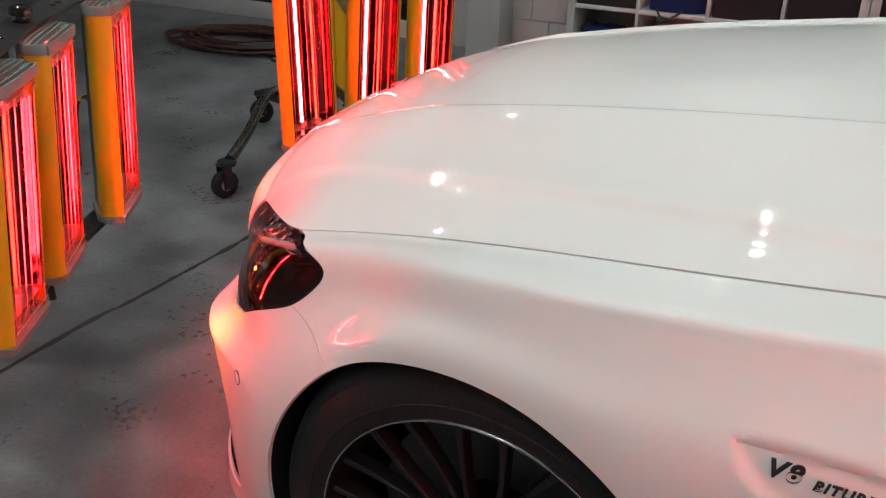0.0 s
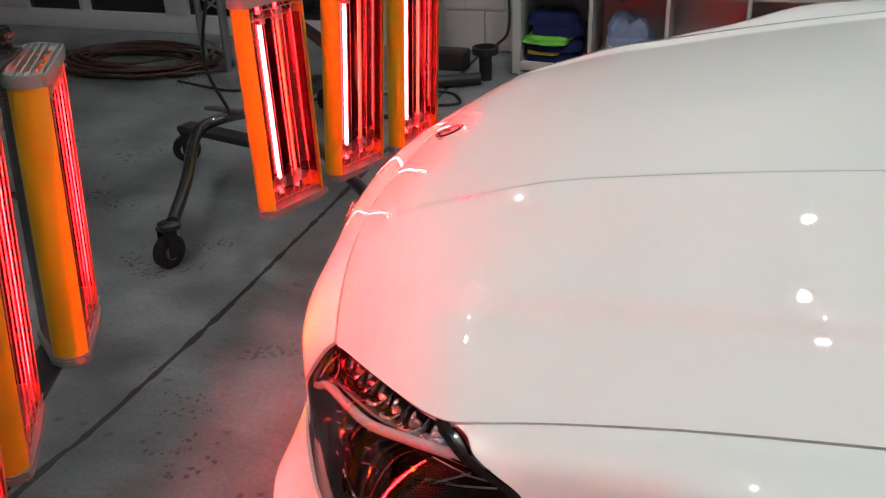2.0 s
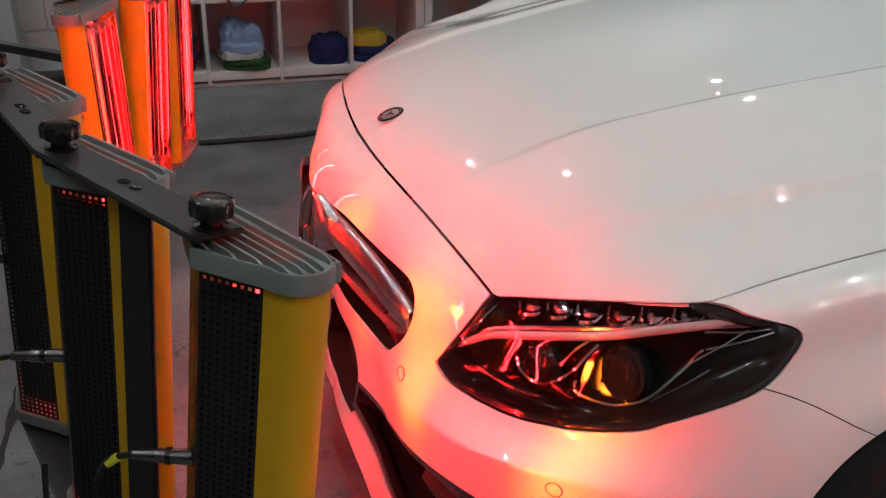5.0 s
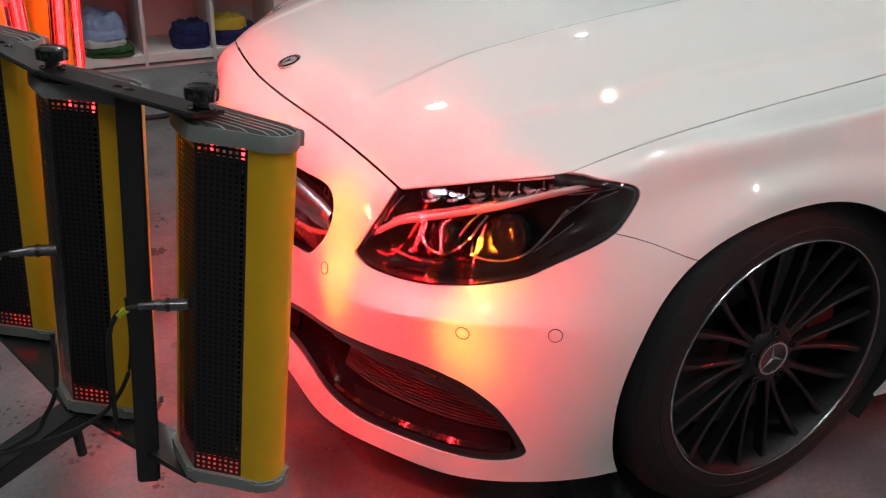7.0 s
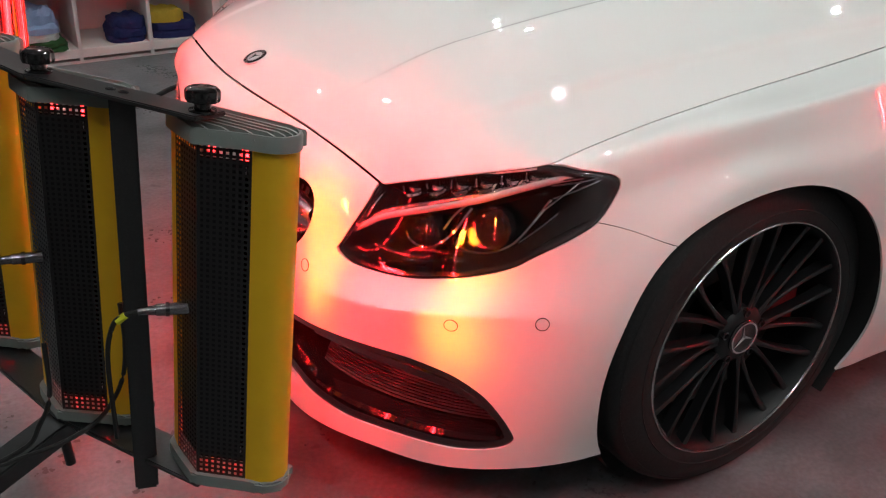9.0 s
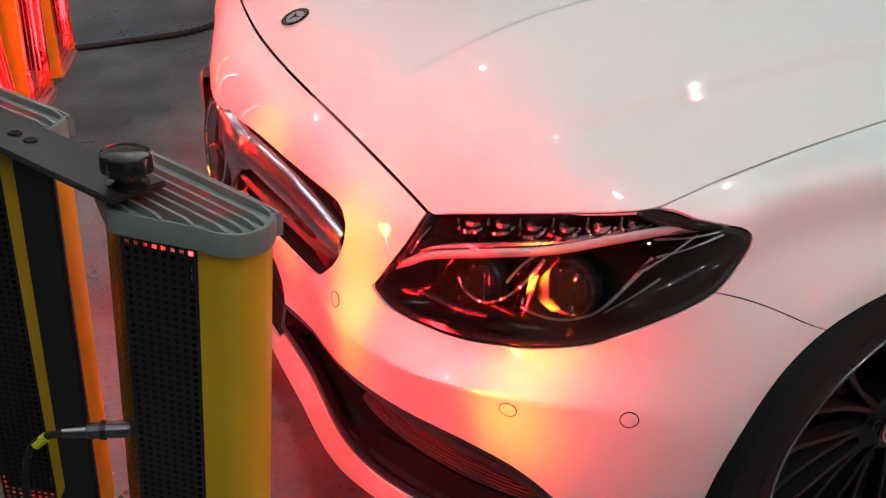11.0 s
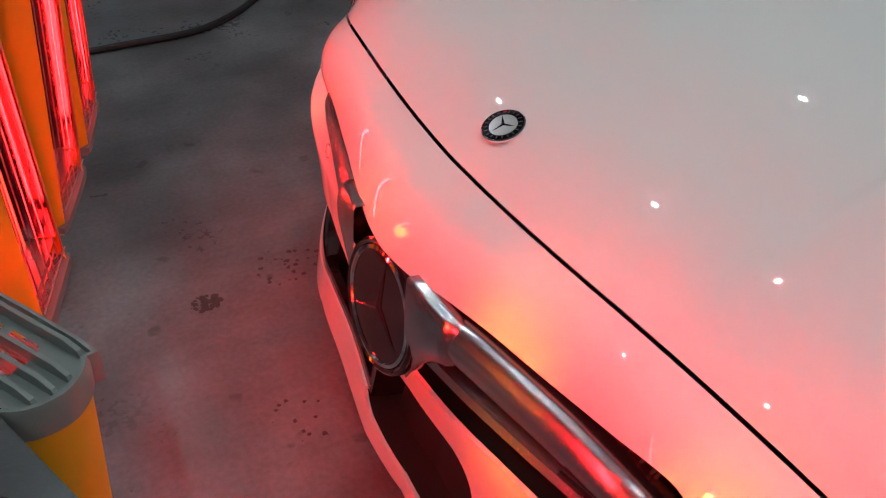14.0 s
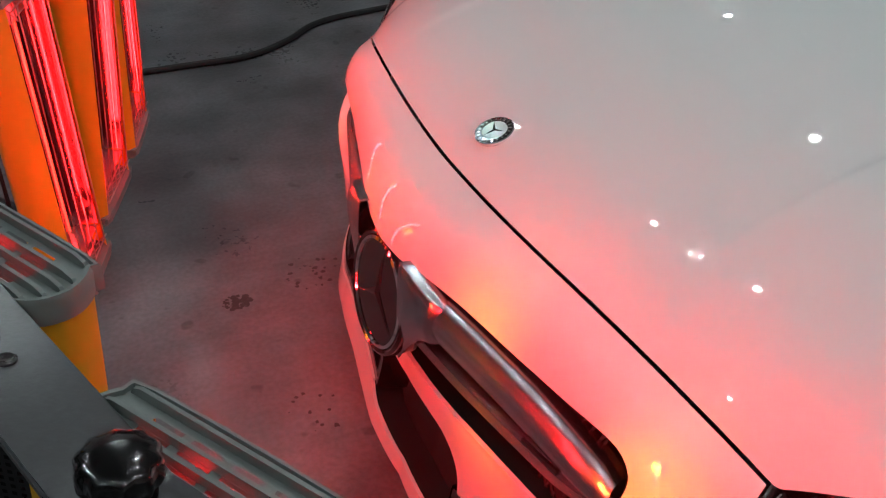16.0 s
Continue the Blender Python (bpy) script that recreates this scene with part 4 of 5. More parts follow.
for sign, tag in ((-1, "near"), (1, "far")):
    rows = []
    for x, w, belt in ((.965, .915, .945), (1.3, .918, .96), (1.9, .918, .975), (2.5, .915, .985), (2.9, .91, .985), (3.3, .885, .97), (3.6, .82, .95), (3.78, .74, .93)):
        rows.append([(x, sign * y, z) for y, z in ((w * .6, .19), (w - .03, .20), (w, .32), (w + .008, .5), (w, .68), (w - .02, .80), (w - .06, belt - .03), (w - .12, belt), (w * .4, belt + .02), (0, belt + .025))])
    bm = bmesh.new()
    rings = [[bm.verts.new(p) for p in r] for r in rows]
    for a, b in zip(rings, rings[1:]):
        for k in range(len(a) - 1):
            quad = (a[k], a[k + 1], b[k + 1], b[k])
            mid = sum((v.co for v in quad), Vector()) / 4
            if math.hypot(mid.x - 2.84, mid.z - .325) > .34 or abs(mid.y) < .6:
                bm.faces.new(quad)
    bm.faces.new(rings[-1])
    bmesh.ops.recalc_face_normals(bm, faces=bm.faces)
    part("body_side", bm, PAINT, car, "white body side")
cabin = [[(x, y * k, z) for y, z in ((-w, b), (-w * .93, b + (t - b) * .5), (-w * .80, t - .03), (-w * .5, t), (0, t + .012), (w * .5, t), (w * .80, t - .03), (w * .93, b + (t - b) * .5), (w, b))]
         for x, w, b, t, k in ((.93, .74, .94, .955, 1), (1.25, .77, .95, 1.15, 1), (1.65, .77, .96, 1.38, 1), (2.1, .77, .97, 1.425, 1), (2.6, .76, .98, 1.40, 1), (3.05, .74, .98, 1.25, 1), (3.4, .70, .97, 1.02, 1))]
loft(cabin, DARK_GLASS, "cabin_glass", "dark glass of the cabin")
roof = [[(x, y, z) for y, z in ((-w, t - .05), (-w * .85, t - .008), (-w * .5, t + .008), (0, t + .018), (w * .5, t + .008), (w * .85, t - .008), (w, t - .05))] for x, w, t in ((1.66, .63, 1.385), (2.1, .63, 1.43), (2.6, .62, 1.41), (2.95, .60, 1.31))]
loft(roof, PAINT, "roof", "white roof")


# ---- infrared heaters ----
PROFILE = [(.074, .000), (.085, -.010), (.091, -.026), (.087, -.044), (.074, -.055), (.054, -.060)]     # rounded yellow side
BACK = [(.054, -.060), (-.006, -.087), (-.068, -.058)]                                                # black sheet, bent at the back
OTHER = [(-.068, -.058), (-.088, -.045), (-.092, -.026), (-.085, -.008), (-.074, .000)]
CAP_PLAN = rounded([(.070, .004), (.083, -.004), (.092, -.016), (.096, -.030), (.091, -.048), (.076, -.060), (.056, -.066), (-.002, -.092), (-.018, -.090), (-.073, -.064), (-.091, -.050), (-.097, -.028), (-.090, -.007), (-.076, .004)], 3).tolist()
TALL = .488
heater_meshes = {}


def sheet_strip(bm, line, z0, z1):
    rows = [[bm.verts.new((x, y, z)) for z in (z0, z1)] for x, y in line]
    for a, b in zip(rows, rows[1:]):
        bm.faces.new((a[0], b[0], b[1], a[1]))


def perforated(bm, x0, y0, x1, y1, z0, z1, across, up):
    """A sheet with rows of real square holes."""
    grid = []
    for i in range(2 * across + 2):
        t = i / (2 * across + 1)
        grid.append([bm.verts.new((x0 + (x1 - x0) * t, y0 + (y1 - y0) * t, z0 + (z1 - z0) * j / (2 * up + 1))) for j in range(2 * up + 2)])
    for i in range(2 * across + 1):
        for j in range(2 * up + 1):
            if i % 2 and j % 2 and 0 < j < 2 * up:
                continue
            bm.faces.new((grid[i][j], grid[i + 1][j], grid[i + 1][j + 1], grid[i][j + 1]))


def heater_part(key, make, mat, parent, label="", smooth=True):
    if key not in heater_meshes:
        bm = bmesh.new()
        make(bm)
        ob = part(key.split(":")[0], bm, mat, parent, label, smooth)
        heater_meshes[key] = ob.data
        return ob
    ob = new(key.split(":")[0], heater_meshes[key])
    ob.parent = parent
    return tagged(ob, label)


def cassette(stand, m, lit, glow):
    def shell_side(line):
        def make(bm):
            inner = [(x * .975, y * .97 if y < 0 else 0) for x, y in line]
            prism(bm, line + inner[::-1], -TALL + .012, -.012)
        return make

    body = heater_part("cassette", shell_side(PROFILE), YELLOW, stand, "yellow heater cassette with black perforated back")
    body.matrix_local = m
    heater_part("side_sheet", shell_side(OTHER), YELLOW, body)

    def back(bm):
        perforated(bm, *BACK[0], *BACK[1], -TALL + .012, -.012, 8, 64)
    heater_part("back_sheet", back, PERFORATED, body, "black perforated sheet", False)

    def bevel_sheet(bm):
        perforated(bm, *BACK[1], *BACK[2], -TALL + .012, -.012, 8, 64)
    heater_part("back_sheet:s", bevel_sheet, PERFORATED, body, "black perforated sheet", False)

    # unseen dark sheet, added to block the glow from all but the end holes
    def liner(bm):
        sheet_strip(bm, [(.062, -.048), (.050, -.056), (-.006, -.081), (-.062, -.055), (-.078, -.040)], -TALL + .034, -.040)
    heater_part("liner", liner, DARK, body)

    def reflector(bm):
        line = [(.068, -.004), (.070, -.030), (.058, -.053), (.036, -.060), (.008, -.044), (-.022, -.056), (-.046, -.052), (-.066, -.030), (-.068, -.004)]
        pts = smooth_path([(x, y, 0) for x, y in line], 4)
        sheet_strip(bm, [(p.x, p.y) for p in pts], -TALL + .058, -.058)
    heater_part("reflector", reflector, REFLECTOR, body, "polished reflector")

    for k, (x, y) in enumerate(((.022, -.034) if glow is TUBE else (.036, -.050), (-.030, -.036))):
        def rod(bm, x=x, y=y, r=.0043 if lit[k] else .0034):
            tube(bm, [(x, y, -TALL + .066), (x, y, -.066)], r, 10)
        hot = lit[k]
        heater_part("tube:%d%d%s" % (k, hot, glow.name), rod, glow if hot else TUBE_DIM, body, "glowing red-hot tube" if hot else "dim red tube")
        # glowing stubs added in the end cavities, to redden slots and end holes
        for q, z in enumerate((-.038, -TALL + .038)):
            def stub(bm, x=x, y=y, z=z):
                tube(bm, [(x, y, z - .009), (x, y, z + .009)], .0045, 10)
            heater_part("tube_end:%d%d%s" % (k, q, glow.name), stub, CAVITY_GLOW, body, "red-hot tube end")
        for q, z in enumerate((-.058, -TALL + .058)):
            def holder(bm, x=x, y=y, z=z):
                box(bm, (x - .009, y - .009, z - .012), (x + .009, y + .011, z + .012), .002)
            heater_part("tube_holder:%d%d%s" % (k, q, glow.name), holder, STEEL, body)

    for q, z in enumerate((-.0545, -TALL + .0535)):
        def end_plate(bm, z=z):
            prism(bm, [(.068, -.006), (.070, -.030), (.058, -.052), (-.006, -.080), (-.060, -.054), (-.070, -.030), (-.068, -.006)], z, z + .001)
        heater_part("end_plate:%d" % q, end_plate, STEEL, body, "steel end plate of the reflector", False)
    for k in range(6):
        x = -.066 + k * .0264

        def wire(bm, x=x):
            tube(bm, [(x, -.014, -TALL + .018), (x, .001, -TALL + .034), (x, .001, -.034), (x, -.014, -.018)], .0011, 5, False)
        heater_part("guard_wire:%d" % k, wire, WIRE, body)
    for k, z in enumerate((-.034, -TALL + .034)):
        def cross(bm, z=z):
            tube(bm, [(-.073, .003, z), (.073, .003, z)], .0012, 5)
        heater_part("guard_wire:c%d" % k, cross, WIRE, body)
    for k, x in enumerate((-.042, 0, .042)):
        for q, (z, d) in enumerate(((-TALL + .022, .033), (-.022, -.033))):
            def brace(bm, x=x, z=z, d=d):
                tube(bm, [(x - .018, -.014, z), (x, -.001, z + d), (x + .018, -.014, z)], .0011, 4)
            heater_part("guard_wire:b%d%d" % (k, q), brace, WIRE, body)

    def top_cap(bm):
        n = len(CAP_PLAN)
        inner = [(x * .95, -.042 + (y + .042) * .93) for x, y in CAP_PLAN]
        shoulder = [(x * .98, -.042 + (y + .042) * .975) for x, y in CAP_PLAN]
        rings = [[bm.verts.new((x, y, z)) for x, y in plan] for plan, z in ((inner, -.024), (CAP_PLAN, -.024), (CAP_PLAN, -.008), (shoulder, -.0045), (inner, -.0045), (inner, -.008))]
        for a, b in zip(rings, rings[1:]):
            for k in range(n):
                bm.faces.new((a[k], a[(k + 1) % n], b[(k + 1) % n], b[k]))
    heater_part("top_cap", top_cap, CAP, body, "grey finned cap with slots")

    def limits(y):
        hits = []
        for (xa, ya), (xb, yb) in zip(CAP_PLAN, CAP_PLAN[1:] + CAP_PLAN[:1]):
            if (ya > y) != (yb > y):
                hits.append(xa + (xb - xa) * (y - ya) / (yb - ya))
        return min(hits) + .004, max(hits) - .004

    step = .0108

    def deck(bm):
        ys = [-.0885]
        for k in range(7):
            ys += [-.0850 + k * step + q for q in (.0018, .0092)]
        ys += [.001]
        us = [0, .18, .31, .35, .48, .52, .65, .69, .82, 1]
        grid = []
        for y in ys:
            x0, x1 = limits(y)
            grid.append([bm.verts.new((x0 + (x1 - x0) * u, y, -.0082)) for u in us])
        for r in range(len(ys) - 1):
            for c in range(len(us) - 1):
                if r % 2 and c % 2 and 2 < r < 15:
                    continue
                bm.faces.new((grid[r][c], grid[r][c + 1], grid[r + 1][c + 1], grid[r + 1][c]))
    heater_part("cap_deck", deck, CAP, body, "", False)
    for k in range(8):
        def fin(bm, k=k):
            y = -.0850 + k * step + (.005 if k == 7 else 0)
            x0, x1 = limits(y)
            v = [(x0, -.012), (x0 + .004, -.004), (x0 + .010, -.0015), (x1 - .014, -.0015), (x1 - .004, -.004), (x1 + .002, -.012)]
            low = [bm.verts.new((x, y - .0014, z)) for x, z in v]
            high = [bm.verts.new((x, y + .0014, z)) for x, z in v]
            for i in range(len(v)):
                bm.faces.new((low[i], low[(i + 1) % len(v)], high[(i + 1) % len(v)], high[i]))
            bm.faces.new(low[::-1])
            bm.faces.new(high)
        heater_part("fin:%d" % k, fin, CAP, body)

    def low_cap(bm):
        prism(bm, CAP_PLAN, -TALL - .004, -TALL + .012)
        bmesh.ops.bevel(bm, geom=[e for e in bm.edges if abs(e.verts[0].co.z - e.verts[1].co.z) < 1e-5], offset=.003, segments=2, affect="EDGES")
    heater_part("bottom_cap", low_cap, CAP, body, "grey end cap")

    # plug on the bevelled edge of the back, with its lead
    def plug(bm):
        tube(bm, [(-.036, -.070, -.250), (-.052, -.086, -.251), (-.064, -.098, -.252), (-.0645, -.0985, -.252), (-.080, -.113, -.254)], [.0085, .0080, .0076, .0062, .0055], 12)
    plug_ob = heater_part("plug", plug, BENT_STEEL, body, "steel cable plug")

    def collar(bm):
        tube(bm, [(-.0520, -.0862, -.2510), (-.0555, -.0895, -.2512)], .0092, 12)
    heater_part("plug_collar", collar, SMOKED, plug_ob)

    def lead(bm):
        tube(bm, smooth_path([(-.078, -.111, -.254), (-.090, -.124, -.258), (-.100, -.136, -.272), (-.102, -.144, -.32), (-.092, -.142, -.43)], 6), .0034, 6)
    heater_part("lead", lead, CABLE, body, "thin black lead")

    def tag(bm):
        tube(bm, [(-.0900, -.1240, -.2580), (-.0970, -.1320, -.2670)], .0050, 8)
    heater_part("tape", tag, TAPE, body, "yellow tape tag")

    def post(bm):
        lathe(bm, [(.015, .009), (.0165, .010), (.0165, .013), (.010, .014), (.010, .022), (.0005, .022)], 20, Matrix.Translation((-.010, -.073, 0)))
    heater_part("knob_post", post, KNOB, body)

    def grip(bm):
        layers = []
        for r0, lobe, z in ((.0150, .0004, .0215), (.0185, .0009, .0225), (.0196, .0011, .0255), (.0198, .0011, .0345), (.0188, .0008, .0372), (.0160, .0003, .0392), (.0110, 0, .0404), (.0050, 0, .0408)):
            layers.append([bm.verts.new(((r0 + lobe * math.cos(10 * q)) * math.cos(q) - .010, (r0 + lobe * math.cos(10 * q)) * math.sin(q) - .073, z))
                           for q in (2 * math.pi * i / 60 for i in range(60))])
        for low, high in zip(layers, layers[1:]):
            for i in range(60):
                bm.faces.new((low[i], low[(i + 1) % 60], high[(i + 1) % 60], high[i]))
        bm.faces.new(layers[0][::-1])
        bm.faces.new(layers[-1])
    heater_part("knob", grip, KNOB, body, "black hand knob")
    return body


def plate(stand, a, b, wide, thick, mat=ARM, name="arm", label="", top=(0, 0, 1)):
    """A flat bar between two points; wide is its breadth across, top the way its broad face looks."""
    a, b = Vector(a), Vector(b)
    d = (b - a).normalized()
    side = Vector(top).cross(d).normalized()
    up = d.cross(side)
    bm = bmesh.new()
    vs = [bm.verts.new(p + side * sx * wide / 2 + up * sz * thick / 2) for p in (a - d * .012, b + d * .012) for sx, sz in ((-1, -1), (1, -1), (1, 1), (-1, 1))]
    for f in ((3, 2, 1, 0), (4, 5, 6, 7), (0, 1, 5, 4), (1, 2, 6, 5), (2, 3, 7, 6), (3, 0, 4, 7)):
        bm.faces.new([vs[i] for i in f])
    bmesh.ops.bevel(bm, geom=list(bm.edges), offset=min(thick * .25, .003), segments=2, affect="EDGES")
    return part(name, bm, mat, stand, label)


def bolt(stand, at, way):
    """A small countersunk bolt head in an arm."""
    m = Matrix.Translation(at) @ Vector(way).to_track_quat("Z", "Y").to_matrix().to_4x4()
    bm = bmesh.new()
    lathe(bm, [(.0062, -.001), (.0062, .0012), (.0050, .0018), (.0034, .0006), (.0005, .0006)], 18, m)
    part("bolt", bm, SMOKED, stand, "small steel bolt head")


def rod(stand, points, radius, mat=ARM, name="tube", label="", sides=12, steps=6):
    bm = bmesh.new()
    tube(bm, smooth_path(points, steps), radius, sides)
    return part(name, bm, mat, stand, label)


def caster(stand, x, y, yaw):
    m = pose(x, y, 0, 0, 0, yaw)
    bm = bmesh.new()
    lathe(bm, [(.020, -.016), (.044, -.015), (.050, -.010), (.050, .010), (.044, .015), (.020, .016)], 32, m @ pose(0, 0, .05, 90, 0, 0))
    w = part("caster", bm, RUBBER, stand, "grey rubber caster wheel in a steel fork")
    bm = bmesh.new()
    lathe(bm, [(.022, -.018), (.022, .018), (.0005, .018)], 24, m @ pose(0, 0, .05, 90, 0, 0))
    lathe(bm, [(.022, -.018), (.0005, -.018)], 24, m @ pose(0, 0, .05, 90, 0, 0))
    part("caster_hub", bm, STEEL, w)
    bm = bmesh.new()
    for s in (-1, 1):
        box(bm, (-.014, s * .022 - .0025, .035), (.020, s * .022 + .0025, .118), .001, m)
    box(bm, (-.016, -.026, .114), (.034, .026, .122), .002, m)
    part("fork", bm, SMOKED, w, "steel fork")
    bm = bmesh.new()
    lathe(bm, [(.034, .120), (.036, .126), (.034, .134), (.022, .138), (.0005, .138)], 24, m @ Matrix.Translation((.016, 0, 0)))
    part("swivel", bm, ARM, w)
    return w


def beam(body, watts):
    """An added area lamp, standing in for what the trough behind the hot tube throws forward: a narrow, slanting sheet
    of orange light from the cassette's mouth.
    """
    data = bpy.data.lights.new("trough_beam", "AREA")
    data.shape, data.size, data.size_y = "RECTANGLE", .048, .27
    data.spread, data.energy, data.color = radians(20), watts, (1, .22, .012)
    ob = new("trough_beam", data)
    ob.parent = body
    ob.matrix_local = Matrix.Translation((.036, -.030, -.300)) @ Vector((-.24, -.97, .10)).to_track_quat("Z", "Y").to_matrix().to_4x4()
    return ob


# near heater: three cassettes round the car's nose, leaning, on flat arms
near = thing("heater_stand", "infrared curing heater with three yellow cassettes facing the car", "heater", group="infrared curing heaters")
NEAR = [(-.883, -.750, .872, -62.3, -7.2), (-1.020, -.526, .880, -58.0, -5.8), (-1.111, -.279, .895, -60.5, -4.4)]
spots = []
for x, y, z, yaw, lean in NEAR:
    m = pose(x, y, z, 0, 0, yaw) @ pose(0, 0, 0, lean, 0, 0)
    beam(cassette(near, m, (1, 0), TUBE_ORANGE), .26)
    spots.append((m @ Vector((-.010, -.073, .007)), m @ Vector((-.020, -.055, -TALL - .010))))
for k in (0, 1):
    plate(near, spots[k][0], spots[k + 1][0], .056, .006, label="flat black arm along the caps", top=(.15, .095, 1))
    for f in (.46, .54):
        bolt(near, spots[k][0].lerp(spots[k + 1][0], f) + Vector((0, 0, .003)), (.15, .095, 1))
    plate(near, spots[k][1], spots[k + 1][1], .060, .008, label="flat black arm under the cassettes")
mid_top, mid_low = Vector((-1.015, -.665, .878)), Vector((-1.063, -.726, .353))
plate(near, mid_top, mid_low, .031, .014, BLACK_PLASTIC, "post", "flat black post between cassettes", (-.24, -.97, 0))
hub = spots[1][1] + Vector((-.02, .0, -.02))
for q in (Vector((-1.60, -.62, .17)),):
    plate(near, hub, q, .055, .030, label="black arm to the column")
rod(near, [hub + Vector((0, 0, .01)), hub + Vector((0, 0, -.03)), hub + Vector((.002, 0, -.075))], .008, name="pin", sides=10, steps=2)
plate(near, spots[2][0], (-1.62, -.62, .92), .06, .008, label="flat black arm to the column")
rod(near, [(-1.62, -.62, .10), (-1.62, -.62, .6), (-1.62, -.62, 1.25)], .03, name="column", label="black steel column")
plate(near, (-1.62, -1.0, .105), (-1.62, -.48, .105), .06, .05, name="foot", label="black floor foot")
plate(near, (-1.62, -.62, .105), (-2.05, -.62, .105), .06, .05, name="foot", label="black floor foot")
for x, y, yaw in ((-1.62, -1.0, 90), (-1.62, -.50, 90), (-2.06, -.62, 0)):
    caster(near, x, y, yaw)
rod(near, [(-1.050, -.655, .60), (-1.052, -.66, .54), (-1.063, -.66, .482), (-1.094, -.66, .435), (-1.137, -.66, .412), (-1.199, -.66, .404), (-1.30, -.655, .405), (-1.62, -.62, .43)], .0034, CABLE, "cable", "thin black cable", 8)
rod(near, [(-1.150, -.64, .56), (-1.158, -.66, .489), (-1.178, -.66, .447), (-1.207, -.66, .416), (-1.32, -.65, .395), (-1.62, -.64, .42)], .0034, CABLE, "cable", "thin black cable", 8)

# far heater
far_heater = thing("heater_stand", "infrared curing heater on casters with glowing tubes", "heater", group="infrared curing heaters")
FAR = [(-1.072, .358, .858, -111, 1.0), (-.957, .562, .857, -112, -5.0), (-.893, .800, .850, -108, -3.2)]
spots = []
for k, (x, y, z, yaw, lean) in enumerate(FAR):
    m = pose(x, y, z, 0, 0, yaw) @ pose(0, 0, 0, lean, 0, 0)
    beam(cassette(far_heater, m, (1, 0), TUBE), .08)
    spots.append((m @ Vector((-.010, -.073, .007)), m @ Vector((-.018, -.050, -TALL + .12)), m @ Vector((0, -.09, -.2))))
for k in (0, 1):
    plate(far_heater, spots[k][0], spots[k + 1][0], .056, .006, label="flat black arm along the caps")
for x, y in ((-1.735, 1.365), (-1.665, 1.435)):
    plate(far_heater, (x, y, .16), (x, y, 1.50), .052, .036, YELLOW, "mast", "yellow steel upright of the mast", (.7, -.7, 0))
plate(far_heater, (-1.745, 1.355, 1.22), (-1.655, 1.445, 1.22), .05, .05, name="mast_bracket", label="black bracket joining the mast's uprights")
plate(far_heater, spots[1][0], (-1.70, 1.40, .95), .05, .03, label="black arm to the column")
plate(far_heater, spots[1][2], (-1.62, 1.34, .60), .03, .02, label="black arm to the column")
rod(far_heater, [(-1.615, .62, .135), (-1.70, .84, .16), (-1.82, 1.10, .19), (-1.84, 1.22, .20), (-1.78, 1.33, .20), (-1.70, 1.40, .20)], .019, BENT_STEEL, "leg", "bent steel leg with a caster", 12)
rod(far_heater, [(-1.10, .88, .135), (-1.25, 1.02, .16), (-1.50, 1.24, .19), (-1.70, 1.40, .20)], .020, ARM, "leg", "black steel leg", 12)
plate(far_heater, (-1.52, 1.16, .16), (-1.98, 1.30, .15), .07, .022, name="foot", label="dark floor foot")
plate(far_heater, (-1.70, 1.40, .16), (-1.75, 1.95, .14), .06, .04, name="foot", label="dark floor foot")
for x, y, yaw in ((-1.63, .60, 70), (-1.09, .86, 60), (-2.02, 1.34, 30), (-1.76, 2.0, 90)):
    caster(far_heater, x, y, yaw)
rod(far_heater, [(-1.75, 1.42, .95), (-1.79, 1.30, .70), (-1.84, 1.26, .42), (-1.78, 1.28, .22)], .006, CABLE, "cable", "hanging black cable", 8)
rod(far_heater, [(-1.65, 1.36, 1.0), (-1.60, 1.24, .62), (-1.66, 1.20, .35), (-1.55, 1.26, .22)], .005, CABLE, "cable", "hanging black cable", 8)
rod(far_heater, [(-1.90, 1.32, .22), (-1.78, 1.30, .225), (-1.68, 1.30, .225)], .009, STEEL, "plug", "steel plug", 8, 2)


# heater beside the car's flank, seen only in the paint: its red tubes shine on the wing
flank = thing("heater_stand", "infrared curing heater with glowing tubes beside the car's flank", "heater", group="infrared curing heaters")
spots = []
for x, y, yaw in ((1.42, -1.66, 24), (1.67, -1.56, 22), (1.92, -1.48, 18)):
    m = pose(x, y, 1.22, 0, 0, yaw)
    cassette(flank, m, (1, 0), TUBE_ORANGE)
    spots.append((m @ Vector((-.010, -.073, .007)), m @ Vector((-.020, -.055, -TALL - .010))))
for k in (0, 1):
    plate(flank, spots[k][0], spots[k + 1][0], .056, .006, label="flat black arm along the caps")
    plate(flank, spots[k][1], spots[k + 1][1], .060, .008, label="flat black arm under the cassettes")
plate(flank, spots[1][0], (1.86, -2.20, 1.26), .06, .008, label="flat black arm to the column")
rod(flank, [(1.86, -2.20, .10), (1.86, -2.20, .7), (1.86, -2.20, 1.40)], .03, name="column", label="black steel column")
for dx, dy in ((-.45, 0), (.45, 0), (0, -.4)):
    plate(flank, (1.86, -2.20, .105), (1.86 + dx, -2.20 + dy, .105), .06, .05, name="foot", label="black floor foot")
    caster(flank, 1.86 + dx, -2.20 + dy, 0)


# ---- the workshop ----
def slab(name, lo, hi, mat, label, category, bevel=0):
    bm = bmesh.new()
    box(bm, lo, hi, bevel)
    return tagged(mesh_object(name, bm, mat, smooth=False), label, category, kind="structure")


